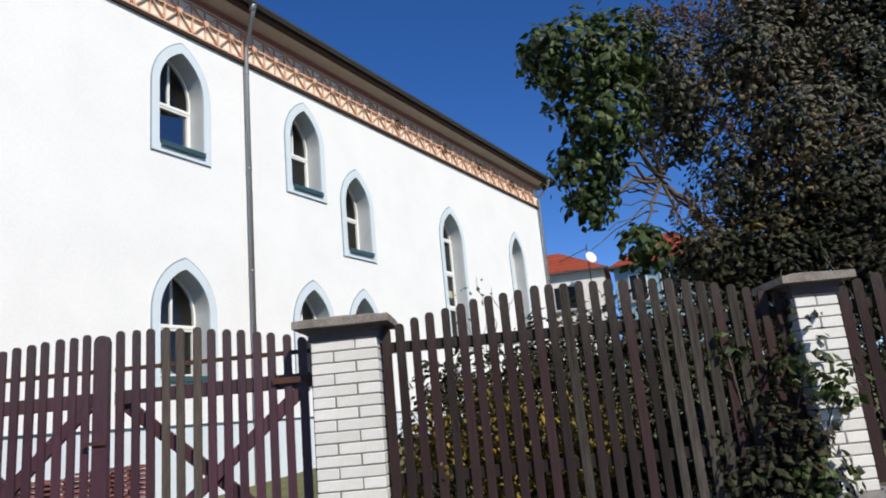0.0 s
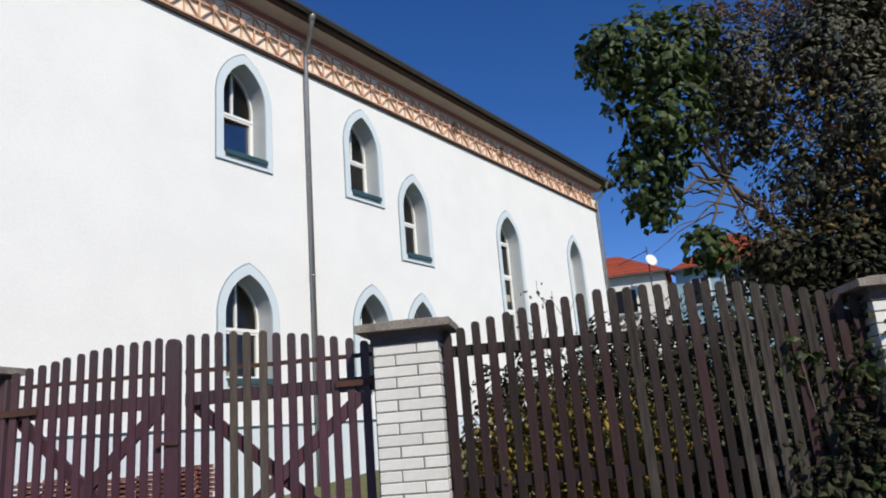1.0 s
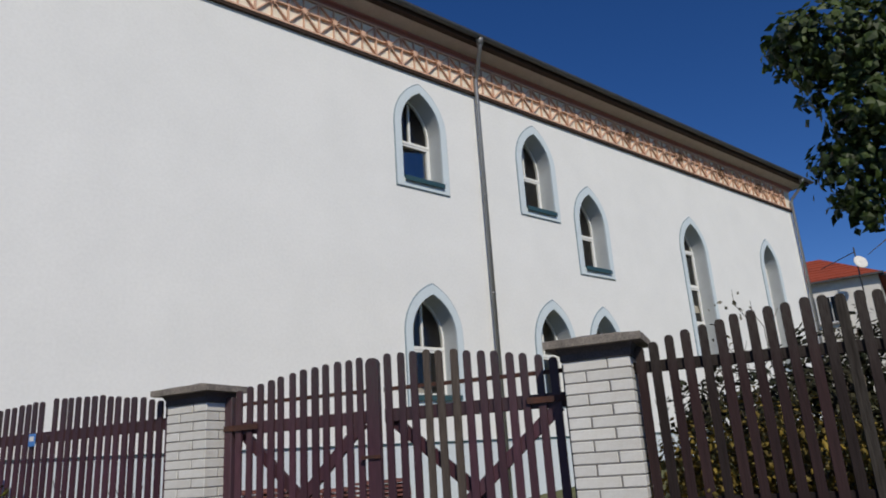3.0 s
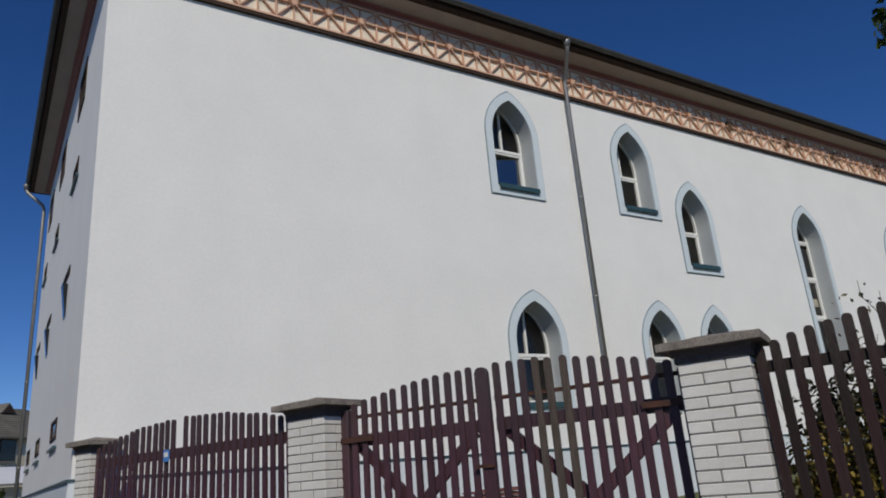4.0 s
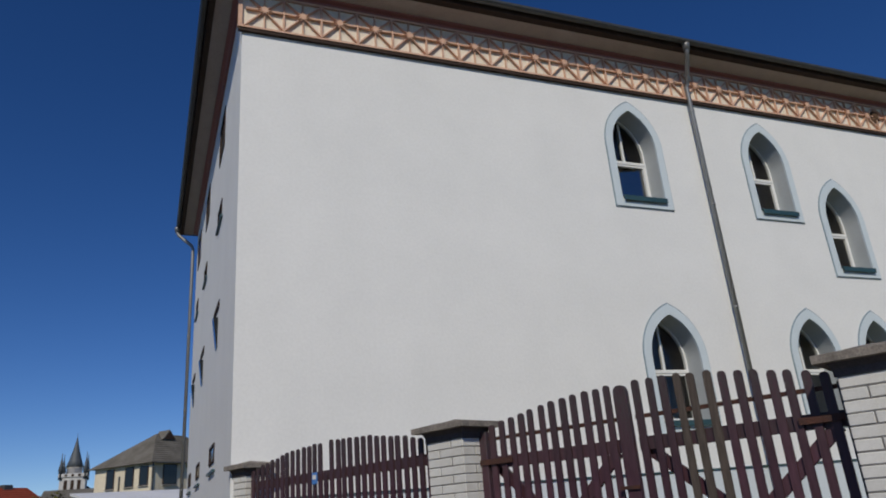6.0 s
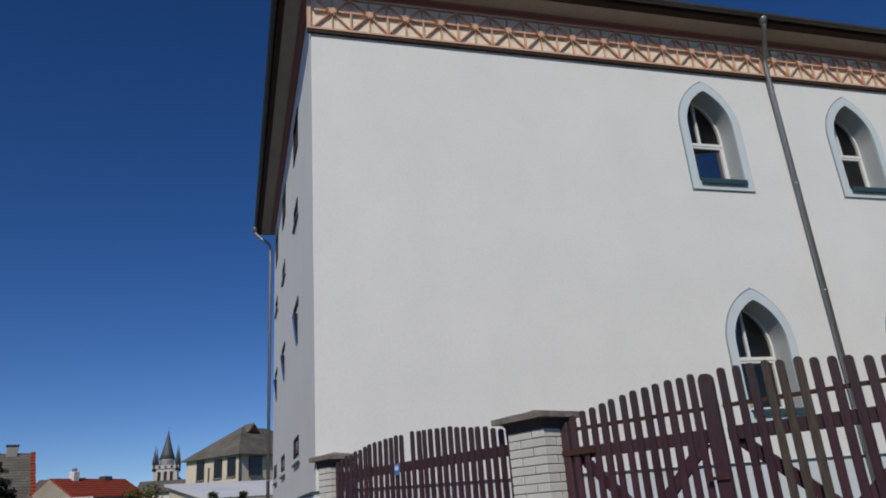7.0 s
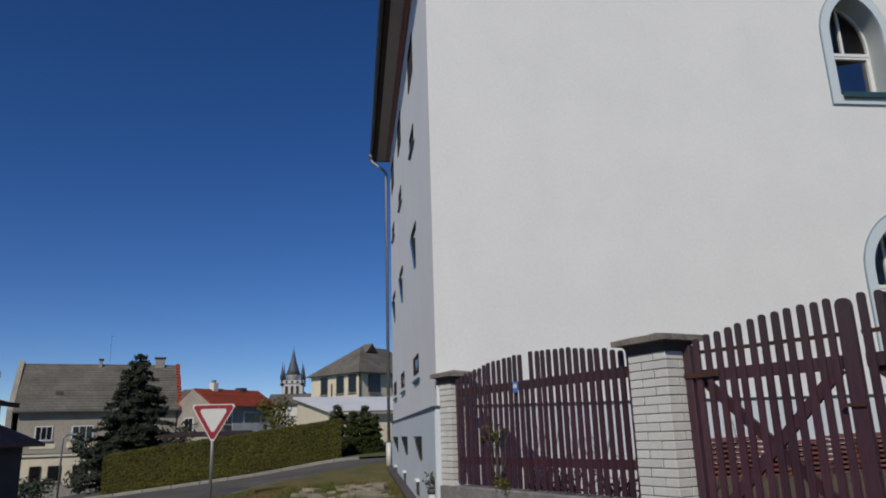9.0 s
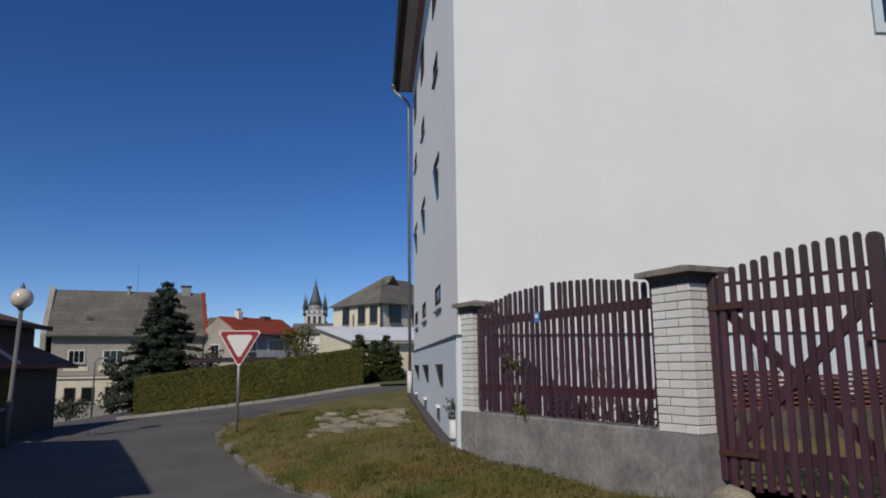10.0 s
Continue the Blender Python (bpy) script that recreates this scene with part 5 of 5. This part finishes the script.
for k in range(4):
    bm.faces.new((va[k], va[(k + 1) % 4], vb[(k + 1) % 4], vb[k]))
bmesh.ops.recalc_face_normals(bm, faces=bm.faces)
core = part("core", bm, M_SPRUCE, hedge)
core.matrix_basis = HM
rngh = np.random.default_rng(61)
ob = leaf_mesh("foliage", [hedge_spot(rngh) for _ in range(42000)], 0.036, M_HEDGE, hedge, 0.25, -0.6, 1.7, 62, 0.4)
ob.matrix_basis = HM
tagged(ob, kind="stuff")


def conifer(at, height, radius, name, label, material, count, seed, size=0.11, low=0.08):
    t = thing(name, Matrix.Translation(at), label, "tree")
    bm = bmesh.new()
    tube(bm, [(0, 0, -0.3), (0, 0, height * 0.5), (0, 0, height * 0.97)], [0.14, 0.08, 0.015], 8)
    part("trunk", bm, M_BARK, t)
    rng = np.random.default_rng(seed)
    spots = []
    bm = bmesh.new()
    tiers = int(height / 0.2)
    for i in range(tiers):
        f = low + (1 - low) * i / tiers
        z = height * f
        rr = radius * (1 - f) ** 0.72 + 0.05
        n = max(6, int(11 * (1 - f) + 6))
        for k in range(n):
            a = rng.random() * math.tau
            r = rr * rng.uniform(0.66, 1.14)
            zz = z + rng.uniform(-0.06, 0.06)
            tip = Vector((r * math.cos(a), r * math.sin(a), zz - 0.20 * r + 0.04))
            limb(bm, (0, 0, zz), tip, 0.018, 0.005, 0.03, 2, i * 40 + k)
            m = max(4, int(count * r / (tiers * 6 * radius)))
            side = Vector((-math.sin(a), math.cos(a), 0))
            for j in range(m):
                g = rng.uniform(0.2, 1.03)
                q = Vector((0, 0, zz)).lerp(tip, g) + side * rng.normal(0, 0.17 * r * (1.2 - g) + 0.02) + Vector((0, 0, rng.normal(-0.02, 0.025)))
                spots.append((q, Vector((math.cos(a) * 0.4, math.sin(a) * 0.4, 0.6))))
    tagged(part("branchwork", bm, M_BARK, t), kind="stuff")
    tagged(leaf_mesh("needle_foliage", spots, size, material, t, 0.2, 0.5, 2.0, seed + 1, 0.6), kind="stuff")
    return t


conifer((-31.2, -9.75, -0.3), 5.6, 2.2, "spruce_tree", "dark blue-green spruce behind the hedge", M_SPRUCE, 90000, 71, 0.064)
for i, (x, y, z, hh, r) in enumerate(((-28.7, -0.82, 0.9, 1.75, 0.5), (-28.8, -0.35, 0.95, 1.9, 0.48), (-28.9, -0.02, 0.95, 1.5, 0.40), (-29.7, -1.45, 0.95, 2.0, 0.75))):
    conifer((x, y, z), hh, r, "thuja_bush", "upright green thuja bush beside the hedge", M_THUJA, 9000, 80 + i, 0.05, 0.02)


def round_tree(at, blobs, label, material, count, size, seed, name="small_tree"):
    t = thing(name, Matrix.Translation(at), label, "tree")
    bm = bmesh.new()
    top = max(b[0][2] for b in blobs)
    limb(bm, (0, 0, -0.3), (0, 0, top * 0.8), 0.09, 0.03, 0.03, 5, seed)
    for i, (c, r) in enumerate(blobs):
        limb(bm, (0, 0, top * 0.35), c, 0.03, 0.01, 0.1, 4, seed + i)
    part("trunk", bm, M_BARK, t)
    tagged(leaf_mesh("crown", blob_spots(blobs, count, seed, 0.05, 0.3), size, material, t, 0.3, 0.2, 1.5, seed + 1), kind="stuff")


round_tree((-44, -5.6, 1.2), [((0, 0, 1.6), 0.8), ((0.2, 0.5, 2.3), 0.6), ((0, -0.5, 2.2), 0.6), ((0, 0.9, 1.2), 0.6)], "young garden tree with yellow-green leaves", M_HEDGE, 900, 0.13, 91)
round_tree((-40, -10.2, 0.0), [((0, 0, 1.6), 0.8), ((0.2, 0.6, 2.2), 0.5), ((0, -0.6, 1.7), 0.6)], "dark garden bush behind the hedge", M_SPRUCE, 900, 0.12, 93, "garden_bush")
round_tree((-40.5, -17.3, -1.2), [((0, 0, 0.7), 0.6), ((0.2, 0.7, 0.8), 0.5), ((0, -0.6, 0.6), 0.55)], "dark round bush in front of the old house", M_SPRUCE, 700, 0.12, 95, "garden_bush")
round_tree((-36.5, -13.6, -0.7), [((0, 0, 0.8), 0.6), ((0, 0.5, 1.6), 0.6), ((0, -0.1, 2.3), 0.5)], "dark ivy-covered bush at the hedge corner", M_SPRUCE, 800, 0.12, 97, "garden_bush")


# ---- far houses ----
def face_frame(a, b):
    """Local x runs from a to b along the front, local y goes back."""
    return frame_of(Vector(a), Vector(b))


def pane_window(parent, x, y, z0, z1, w, material=None, bars=2, frame_mat=None):
    win = new("window")
    win.parent = parent
    win.matrix_basis = Matrix.Translation((x, y, 0))
    part("frame", boxbm(-w / 2 - 0.05, w / 2 + 0.05, -0.05, 0.02, z0 - 0.05, z1 + 0.05), frame_mat or M_FRAME, win)
    for k in range(bars):
        a = -w / 2 + w * k / bars + 0.02
        part("pane", boxbm(a, a + w / bars - 0.04, -0.062, -0.051, z0, z1), M_GLASSDARK, win)
    part("sill", boxbm(-w / 2 - 0.08, w / 2 + 0.08, -0.14, 0.0, z0 - 0.12, z0 - 0.055), M_GREYWALL, win)
    return win


def gable_roof(parent, L, D, z_eave, z_ridge, over, material, hip0=0.0, hip1=0.0, courses=0):
    """A roof with its ridge along local x."""
    bm = bmesh.new()
    e = over
    a = [bm.verts.new(p) for p in ((-e, -e, z_eave), (L + e, -e, z_eave), (L + e, D + e, z_eave), (-e, D + e, z_eave))]
    r = [bm.verts.new((-e + hip0, D / 2, z_ridge)), bm.verts.new((L + e - hip1, D / 2, z_ridge))]
    bm.faces.new((a[0], a[1], r[1], r[0]))
    bm.faces.new((a[2], a[3], r[0], r[1]))
    bm.faces.new((a[1], a[2], r[1]))
    bm.faces.new((a[3], a[0], r[0]))
    bm.faces.new(a[::-1])
    roof = part("roof", bm, material, parent)
    slope = math.hypot(D / 2 + e, z_ridge - z_eave)
    if courses:
        bm = bmesh.new()
        for k in range(courses):
            t = (k + 0.5) / courses
            y, z = -e + (D / 2 + e) * t, z_eave + (z_ridge - z_eave) * t
            x0, x1 = -e + hip0 * t + 0.05, L + e - hip1 * t - 0.05
            bar(bm, (x0, y, z), (x1, y, z), 0.05, 0.05)
        tagged(part("tile_course", bm, material, roof), kind="stuff")
    part("gutter", boxbm(-e, L + e, -e - 0.09, -e - 0.01, z_eave - 0.06, z_eave + 0.02), M_DARKMETAL, parent)
    return roof


# old grey-roofed house at the end of the street
old = thing("old_house", face_frame((-45.2, -20.40), (-47.94, -12.04)), "old grey two-storey house with a steep weathered roof", "house")
part("wall", boxbm(0.0, 8.7, 0, 7, -2.6, 3.62), M_OLDWALL, old)
part("lower_wall", boxbm(0.0, 8.7, -0.03, -0.002, -2.6, 0.95), M_CREAMWALL, old, "cream ground floor")
part("string_course", boxbm(-0.05, 8.75, -0.14, -0.001, 1.0, 1.12), M_CREAMWALL, old)
part("string_course", boxbm(-0.05, 8.75, -0.10, -0.001, 1.16, 1.24), M_GREYWALL, old)
gable_roof(old, 8.65, 7, 3.58, 6.75, 0.3, M_GREYROOF, 0.0, 0.0, 18)
bm = bmesh.new()
prism(bm, [(-0.62, -0.1, -2.6), (-0.62, -0.1, 3.7), (-0.62, 3.5, 6.95), (-0.62, 7.1, 3.7), (-0.62, 7.1, -2.6)], (0.3, 0, 0))
part("fire_wall", bm, M_OLDWALL, old, "pale fire wall along the gable")
rv = random.Random(2)
for k in range(15):  # red tiles along the verge
    t = (k + 0.5) / 15
    ob = part("verge_tile", boxbm(-0.13, 0.13, -0.13, 0.13, -0.04, 0.05), M_REDROOF, old)
    ob.matrix_basis = Matrix.Translation((8.9 + rv.uniform(-0.03, 0.03), -0.3 + 3.8 * t, 3.64 + 3.17 * t)) @ Matrix.Rotation(math.atan2(3.17, 3.8), 4, "X")
for x, w in ((1.4, 0.85), (3.45, 1.1), (7.0, 1.0)):
    pane_window(old, x, 0, 1.97, 2.68, w, None, 3)
    part("window_panel", boxbm(x - w / 2 - 0.25, x + w / 2 + 0.25, -0.03, -0.001, 1.45, 1.80), M_CREAMWALL, old)
for x, w in ((1.15, 0.5), (2.15, 0.6), (3.5, 0.72), (6.8, 0.7)):
    pane_window(old, x, -0.03, -0.34, 0.42, w, None, 1, M_DARKWOOD)
part("plinth", boxbm(-0.05, 8.75, -0.08, -0.031, -2.6, -0.62), M_GREYWALL, old)
sky_l = part("skylight", boxbm(1.75, 2.15, 0, 0.12, 0, 0.4), M_DARKMETAL, old)
sky_l.matrix_basis = Matrix.Translation((0.0, 0.85, 4.58)) @ Matrix.Rotation(radians(-50), 4, "X")
for x, w, zt in ((7.45, 0.6, 7.15), (4.0, 0.2, 7.0)):
    part("chimney", boxbm(x, x + w, 3.2, 3.7, 5.9, zt, bevel=0.02), M_GREYWALL, old)
    part("chimney_cap", boxbm(x - 0.06, x + w + 0.06, 3.14, 3.76, zt + 0.003, zt + 0.09), M_DARKMETAL, old)
part("aerial", boxbm(4.6, 4.62, 3.5, 3.52, 6.3, 8.7), M_DARKMETAL, old)

# low dark-roofed house by the street; its shaded street side is also darkened in the wall colour
near = thing("brown_roofed_house", face_frame((-14.5, -9.45), (-21.7, -9.9)), "low grey house with a brown tiled roof, in shade", "house")
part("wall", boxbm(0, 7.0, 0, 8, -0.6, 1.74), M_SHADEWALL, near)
bm = bmesh.new()  # a lean-to roof that turns round the far corner
lo = [bm.verts.new(p) for p in ((0, -0.45, 1.66), (7.35, -0.45, 1.66), (7.35, 8.0, 1.66))]
hi = [bm.verts.new(p) for p in ((0, 0.42, 2.2), (6.25, 0.42, 2.2), (6.25, 8.0, 2.2))]
un = [bm.verts.new(v.co - Vector((0, 0, 0.09))) for v in lo]
for a, b in ((lo, hi), (un, lo)):
    for k in range(2):
        bm.faces.new((a[k], a[k + 1], b[k + 1], b[k]))
bm.faces.new((un[0], un[1], hi[1], hi[0]))
bm.faces.new((un[1], un[2], hi[2], hi[1]))
part("lower_roof", bm, M_ROOF, near, "brown lean-to roof")
part("upper_wall", boxbm(0, 6.2, 0.38, 7.5, 1.74, 2.71), M_DARKWOOD, near)
bm = bmesh.new()
lo = [bm.verts.new(p) for p in ((0, 0.1, 2.72), (6.5, 0.1, 2.72), (6.5, 8.2, 2.72), (0, 8.2, 2.72))]
hi = [bm.verts.new((0, 3.2, 3.75)), bm.verts.new((4.4, 3.2, 3.75))]
bm.faces.new((lo[0], lo[1], hi[1], hi[0]))
bm.faces.new((lo[1], lo[2], hi[1]))
bm.faces.new((lo[2], lo[3], hi[0], hi[1]))
bm.faces.new((lo[3], lo[0], hi[0]))
bm.faces.new(lo[::-1])
part("upper_roof", bm, M_ROOF, near, "hipped brown roof")
part("upper_fascia", boxbm(0, 6.52, 0.03, 0.09, 2.62, 2.74), M_DARKWOOD, near)
bm = bmesh.new()
bar(bm, (3.3, -0.44, 1.70), (3.3, 0.40, 2.23), 0.10, 0.06)
part("roof_flashing", bm, M_WHITEWALL, near, "white strip down the lean-to roof")
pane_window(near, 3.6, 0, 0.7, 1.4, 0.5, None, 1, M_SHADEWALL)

# red-roofed house behind the hedge
red = thing("red_roofed_house", face_frame((-45.95, -9.35), (-49.6, -6.15)), "white house with a bright red tiled roof", "house")
part("wall", boxbm(-0.22, 4.75, 0, 4.0, -0.5, 3.66), M_OLDWALL, red)
bm = bmesh.new()
prism(bm, [(-0.23, -0.1, 3.60), (-0.23, 4.1, 3.60), (-0.23, 2.0, 4.78)], (0.027, 0, 0))
part("gable", bm, M_OLDWALL, red)
gable_roof(red, 4.85, 4.0, 3.66, 4.86, 0.2, M_REDROOF, 0.0, 0.0, 9)
part("chimney", boxbm(1.1, 1.5, 1.7, 2.15, 4.3, 5.25, bevel=0.03), M_WHITEWALL, red)
part("chimney_cowl", boxbm(1.2, 1.4, 1.8, 2.05, 5.25, 5.42, bevel=0.02), M_GREYMETAL, red)
part("roof_vent", boxbm(3.3, 3.9, 1.75, 2.25, 4.6, 5.0, bevel=0.03), M_DARKMETAL, red)
for k in range(26):  # pale upright boards of the balcony
    part("balcony_board", boxbm(0.55 + k * 0.16, 0.69 + k * 0.16, -1.0, -0.96, 1.2, 2.62), M_PALEBOARD, red)
part("balcony_floor", boxbm(0.5, 4.75, -0.95, -0.002, 1.45, 1.6), M_GREYWALL, red)
pane_window(red, 2.9, 0, 2.6, 3.3, 1.3, None, 3)
pane_window(red, 0.9, 0, 2.6, 3.3, 0.7, None, 2)
win = pane_window(red, 0, 0, 2.2, 3.0, 0.8, None, 2)
win.matrix_basis = Matrix.Translation((-0.22, 2.2, 0)) @ Matrix.Rotation(-math.pi / 2, 4, "Z")

# long white-roofed hall, its gable towards the hedge
hall = thing("white_roofed_hall", face_frame((-37.74, -2.07), (-40.53, 5.2)), "low cream hall with a white sheet roof", "building")
part("wall", boxbm(0.15, 7.4, 0.1, 6.4, 0.0, 2.74), M_CREAMWALL, hall)
bm = bmesh.new()
prism(bm, [(-0.1, 6.5, 3.86), (-0.1, 6.5, 3.98), (-0.1, -0.25, 2.94), (-0.1, -0.25, 2.80)], (7.9, 0, 0))
part("roof", bm, M_WHITEROOF, hall, "white sheet-metal roof")
bm = bmesh.new()
prism(bm, [(0.15, 0.1, 2.73), (0.15, 6.35, 2.73), (0.15, 6.35, 3.8), (0.15, 0.1, 2.82)], (0.12, 0, 0))
part("gable", bm, M_CREAMWALL, hall)
part("gutter", boxbm(-0.1, 7.8, -0.34, -0.26, 2.80, 2.88), M_GREYMETAL, hall)

# big cream house with a hipped grey roof, its corner towards the street
big = thing("hip_roofed_house", face_frame((-59.76, -0.6), (-66.0, 6.4)), "cream house with dark windows and a hipped grey roof", "house")
part("wall", boxbm(0, 9, 0, 6.2, 1.0, 6.78), M_CREAMWALL, big)
gable_roof(big, 9, 6.2, 6.74, 9.35, 0.4, M_GREYROOF, 3.4, 3.4, 14)
bm = bmesh.new()
prism(bm, [(2.9, 2.2, 8.85), (4.3, 2.2, 8.85), (3.6, 2.2, 9.62)], (0, 1.2, 0))
part("gablet", bm, M_GREYROOF, big)
bm = bmesh.new()
prism(bm, [(3.05, 2.17, 8.88), (4.15, 2.17, 8.88), (3.6, 2.17, 9.5)], (0, 0.028, 0))
part("gablet_vent", bm, M_DARKWOOD, big, "dark louvred opening in the roof")
for x in (1.75, 4.5, 7.2):
    pane_window(big, x, 0, 5.2, 6.6, 1.25, None, 1, M_DARKWOOD)
for y, w in ((0.75, 0.85), (2.3, 0.85), (4.4, 0.8)):
    win = pane_window(big, 0, 0, 5.2, 6.55, w, None, 1, M_DARKWOOD)
    win.matrix_basis = Matrix.Translation((0, y, 0)) @ Matrix.Rotation(-math.pi / 2, 4, "Z")
part("drainpipe", boxbm(0.05, 0.13, -0.1, -0.02, 1.0, 6.7), M_DARKMETAL, big)
part("drainpipe", boxbm(-0.1, -0.02, 3.3, 3.4, 1.0, 6.0), M_DARKMETAL, big)

# church tower far off
tower = thing("church_tower", Matrix.Translation((-222, -20.1, 0)), "distant pale church tower with a slate spire and corner turrets", "church")
part("shaft", boxbm(-3.1, 3.1, -3.1, 3.1, 1, 17.6), M_TOWER, tower)
part("gallery", boxbm(-3.4, 3.4, -3.4, 3.4, 17.6, 18.5), M_TOWER, tower)
bm = bmesh.new()
lathe(bm, [(1.95, 18.5), (1.95, 20.0), (2.2, 20.2)], 8)
part("lantern", bm, M_TOWER, tower)
bm = bmesh.new()
lathe(bm, [(2.25, 20.2), (1.6, 22.0), (0.85, 24.6), (0.3, 27.0), (0.08, 28.2), (0.05, 29.2)], 8)
part("spire", bm, M_SLATE, tower)
for sx in (-1, 1):
    for sy in (-1, 1):
        bm = bmesh.new()
        lathe(bm, [(0.55, 17.0), (0.55, 19.2), (0.68, 19.3), (0.4, 20.8), (0.12, 22.6), (0.04, 24.0)], 8, Matrix.Translation((sx * 2.95, sy * 2.95, 0)))
        part("turret", bm, M_SLATE, tower)
for y in (-1.6, 0.0, 1.6):
    part("louvre", boxbm(3.1, 3.2, y - 0.4, y + 0.4, 14.4, 16.8), M_DARKWOOD, tower)
    part("gallery_opening", boxbm(3.4, 3.45, y - 0.3, y + 0.3, 17.75, 18.3), M_DARKWOOD, tower)
part("nave", boxbm(-20, -3.2, -1, 7.5, 1, 11.5), M_TOWER, tower)
bm = bmesh.new()
prism(bm, [(0, -1.3, 11.5), (0, 7.8, 11.5), (0, 3.2, 15.6)], (17, 0, 0), Matrix.Translation((-20.2, 0, 0)))
part("nave_roof", bm, M_SLATE, tower)

# a dark shed roof over the hedge
shed = thing("garden_shed", face_frame((-29.5, -8.3), (-29.6, -5.2)), "low dark wooden shed behind the hedge", "shed")
part("wall", boxbm(0, 3.1, 0, 2, -0.2, 1.55), M_DARKWOOD, shed)
bm = bmesh.new()
prism(bm, [(-0.15, -0.2, 1.75), (-0.15, 2.2, 1.9), (-0.15, 2.2, 1.98), (-0.15, -0.2, 1.83)], (3.4, 0, 0))
part("roof", bm, M_DARKWOOD, shed)

# more roofs on the skyline
for k, (y, L, zr) in enumerate(((-18.5, 3.6, 6.9), (-9.6, 6.5, 6.2))):
    f = thing("far_house", face_frame((-75, y), (-75, y + L)), "pale house far behind the gardens", "house")
    part("wall", boxbm(0, L, 0, 6, 0, zr - 1.2), M_WHITEWALL, f)
    gable_roof(f, L, 6, zr - 1.2, zr, 0.2, M_GREYROOF)

# houses beyond the yard
white = thing("white_house", face_frame((-15.5, 31.9), (-10.4, 33.4)), "white house with a red hipped roof", "house")
part("wall", boxbm(0, 5.3, 0, 7, 1.5, 8.2), M_WHITEWALL, white)
gable_roof(white, 5.3, 7, 8.2, 10.0, 0.25, M_REDROOF, 2.6, 2.6, 9)
pane_window(white, 3.3, 0, 6.4, 7.5, 1.1, None, 2)
dish = thing("satellite_dish", Matrix.Translation((-10.75, 32.3, 8.0)), "white satellite dish on a thin mast", "satellite dish")
bm = bmesh.new()
tube(bm, [(0, 0, -1.0), (0, 0, 1.3)], 0.03, 8)
bar(bm, (0, 0, 1.1), (-1.6, 0.3, 0.75), 0.03, 0.03)
part("mast", bm, M_DARKMETAL, dish)
bm = bmesh.new()
lathe(bm, [(0.02, 0.0), (0.18, 0.04), (0.30, 0.11), (0.28, 0.13), (0.02, 0.03)], 20, Matrix.Translation((0.12, -0.1, 0.55)) @ Matrix.Rotation(radians(70), 4, "Y") @ Matrix.Rotation(radians(35), 4, "X"))
part("reflector", bm, M_WHITEWALL, dish)
blue = thing("blue_house", face_frame((-10.0, 33.6), (-5.4, 33.9)), "pale blue house with an orange-red roof", "house")
part("wall", boxbm(0, 4.6, 0, 8, 1.5, 8.1), M_BLUEWALL, blue)
gable_roof(blue, 4.6, 8, 8.1, 10.3, 0.3, M_REDROOF, 2.4, 2.4, 10)
pane_window(blue, 1.1, 0, 6.4, 7.6, 0.8, None, 2)
pane_window(blue, 2.6, 0, 6.4, 7.6, 0.8, None, 2)

# the house across the street, behind the walker, that shades the road
across = thing("street_house", face_frame((-4.45, -6.6), (-11.0, -9.2)), "plain house across the street", "house")
part("wall", boxbm(0.05, 7.0, 0.3, 8, -1.0, 4.62), M_CREAMWALL, across)
gable_roof(across, 7.05, 8.3, 4.66, 6.2, 0.0, M_ROOF, 0.0, 0.0)
for x in (1.5, 3.5, 5.5):
    pane_window(across, x, 0.3, 0.7, 2.0, 1.0)
    pane_window(across, x, 0.3, 3.0, 4.1, 1.0)
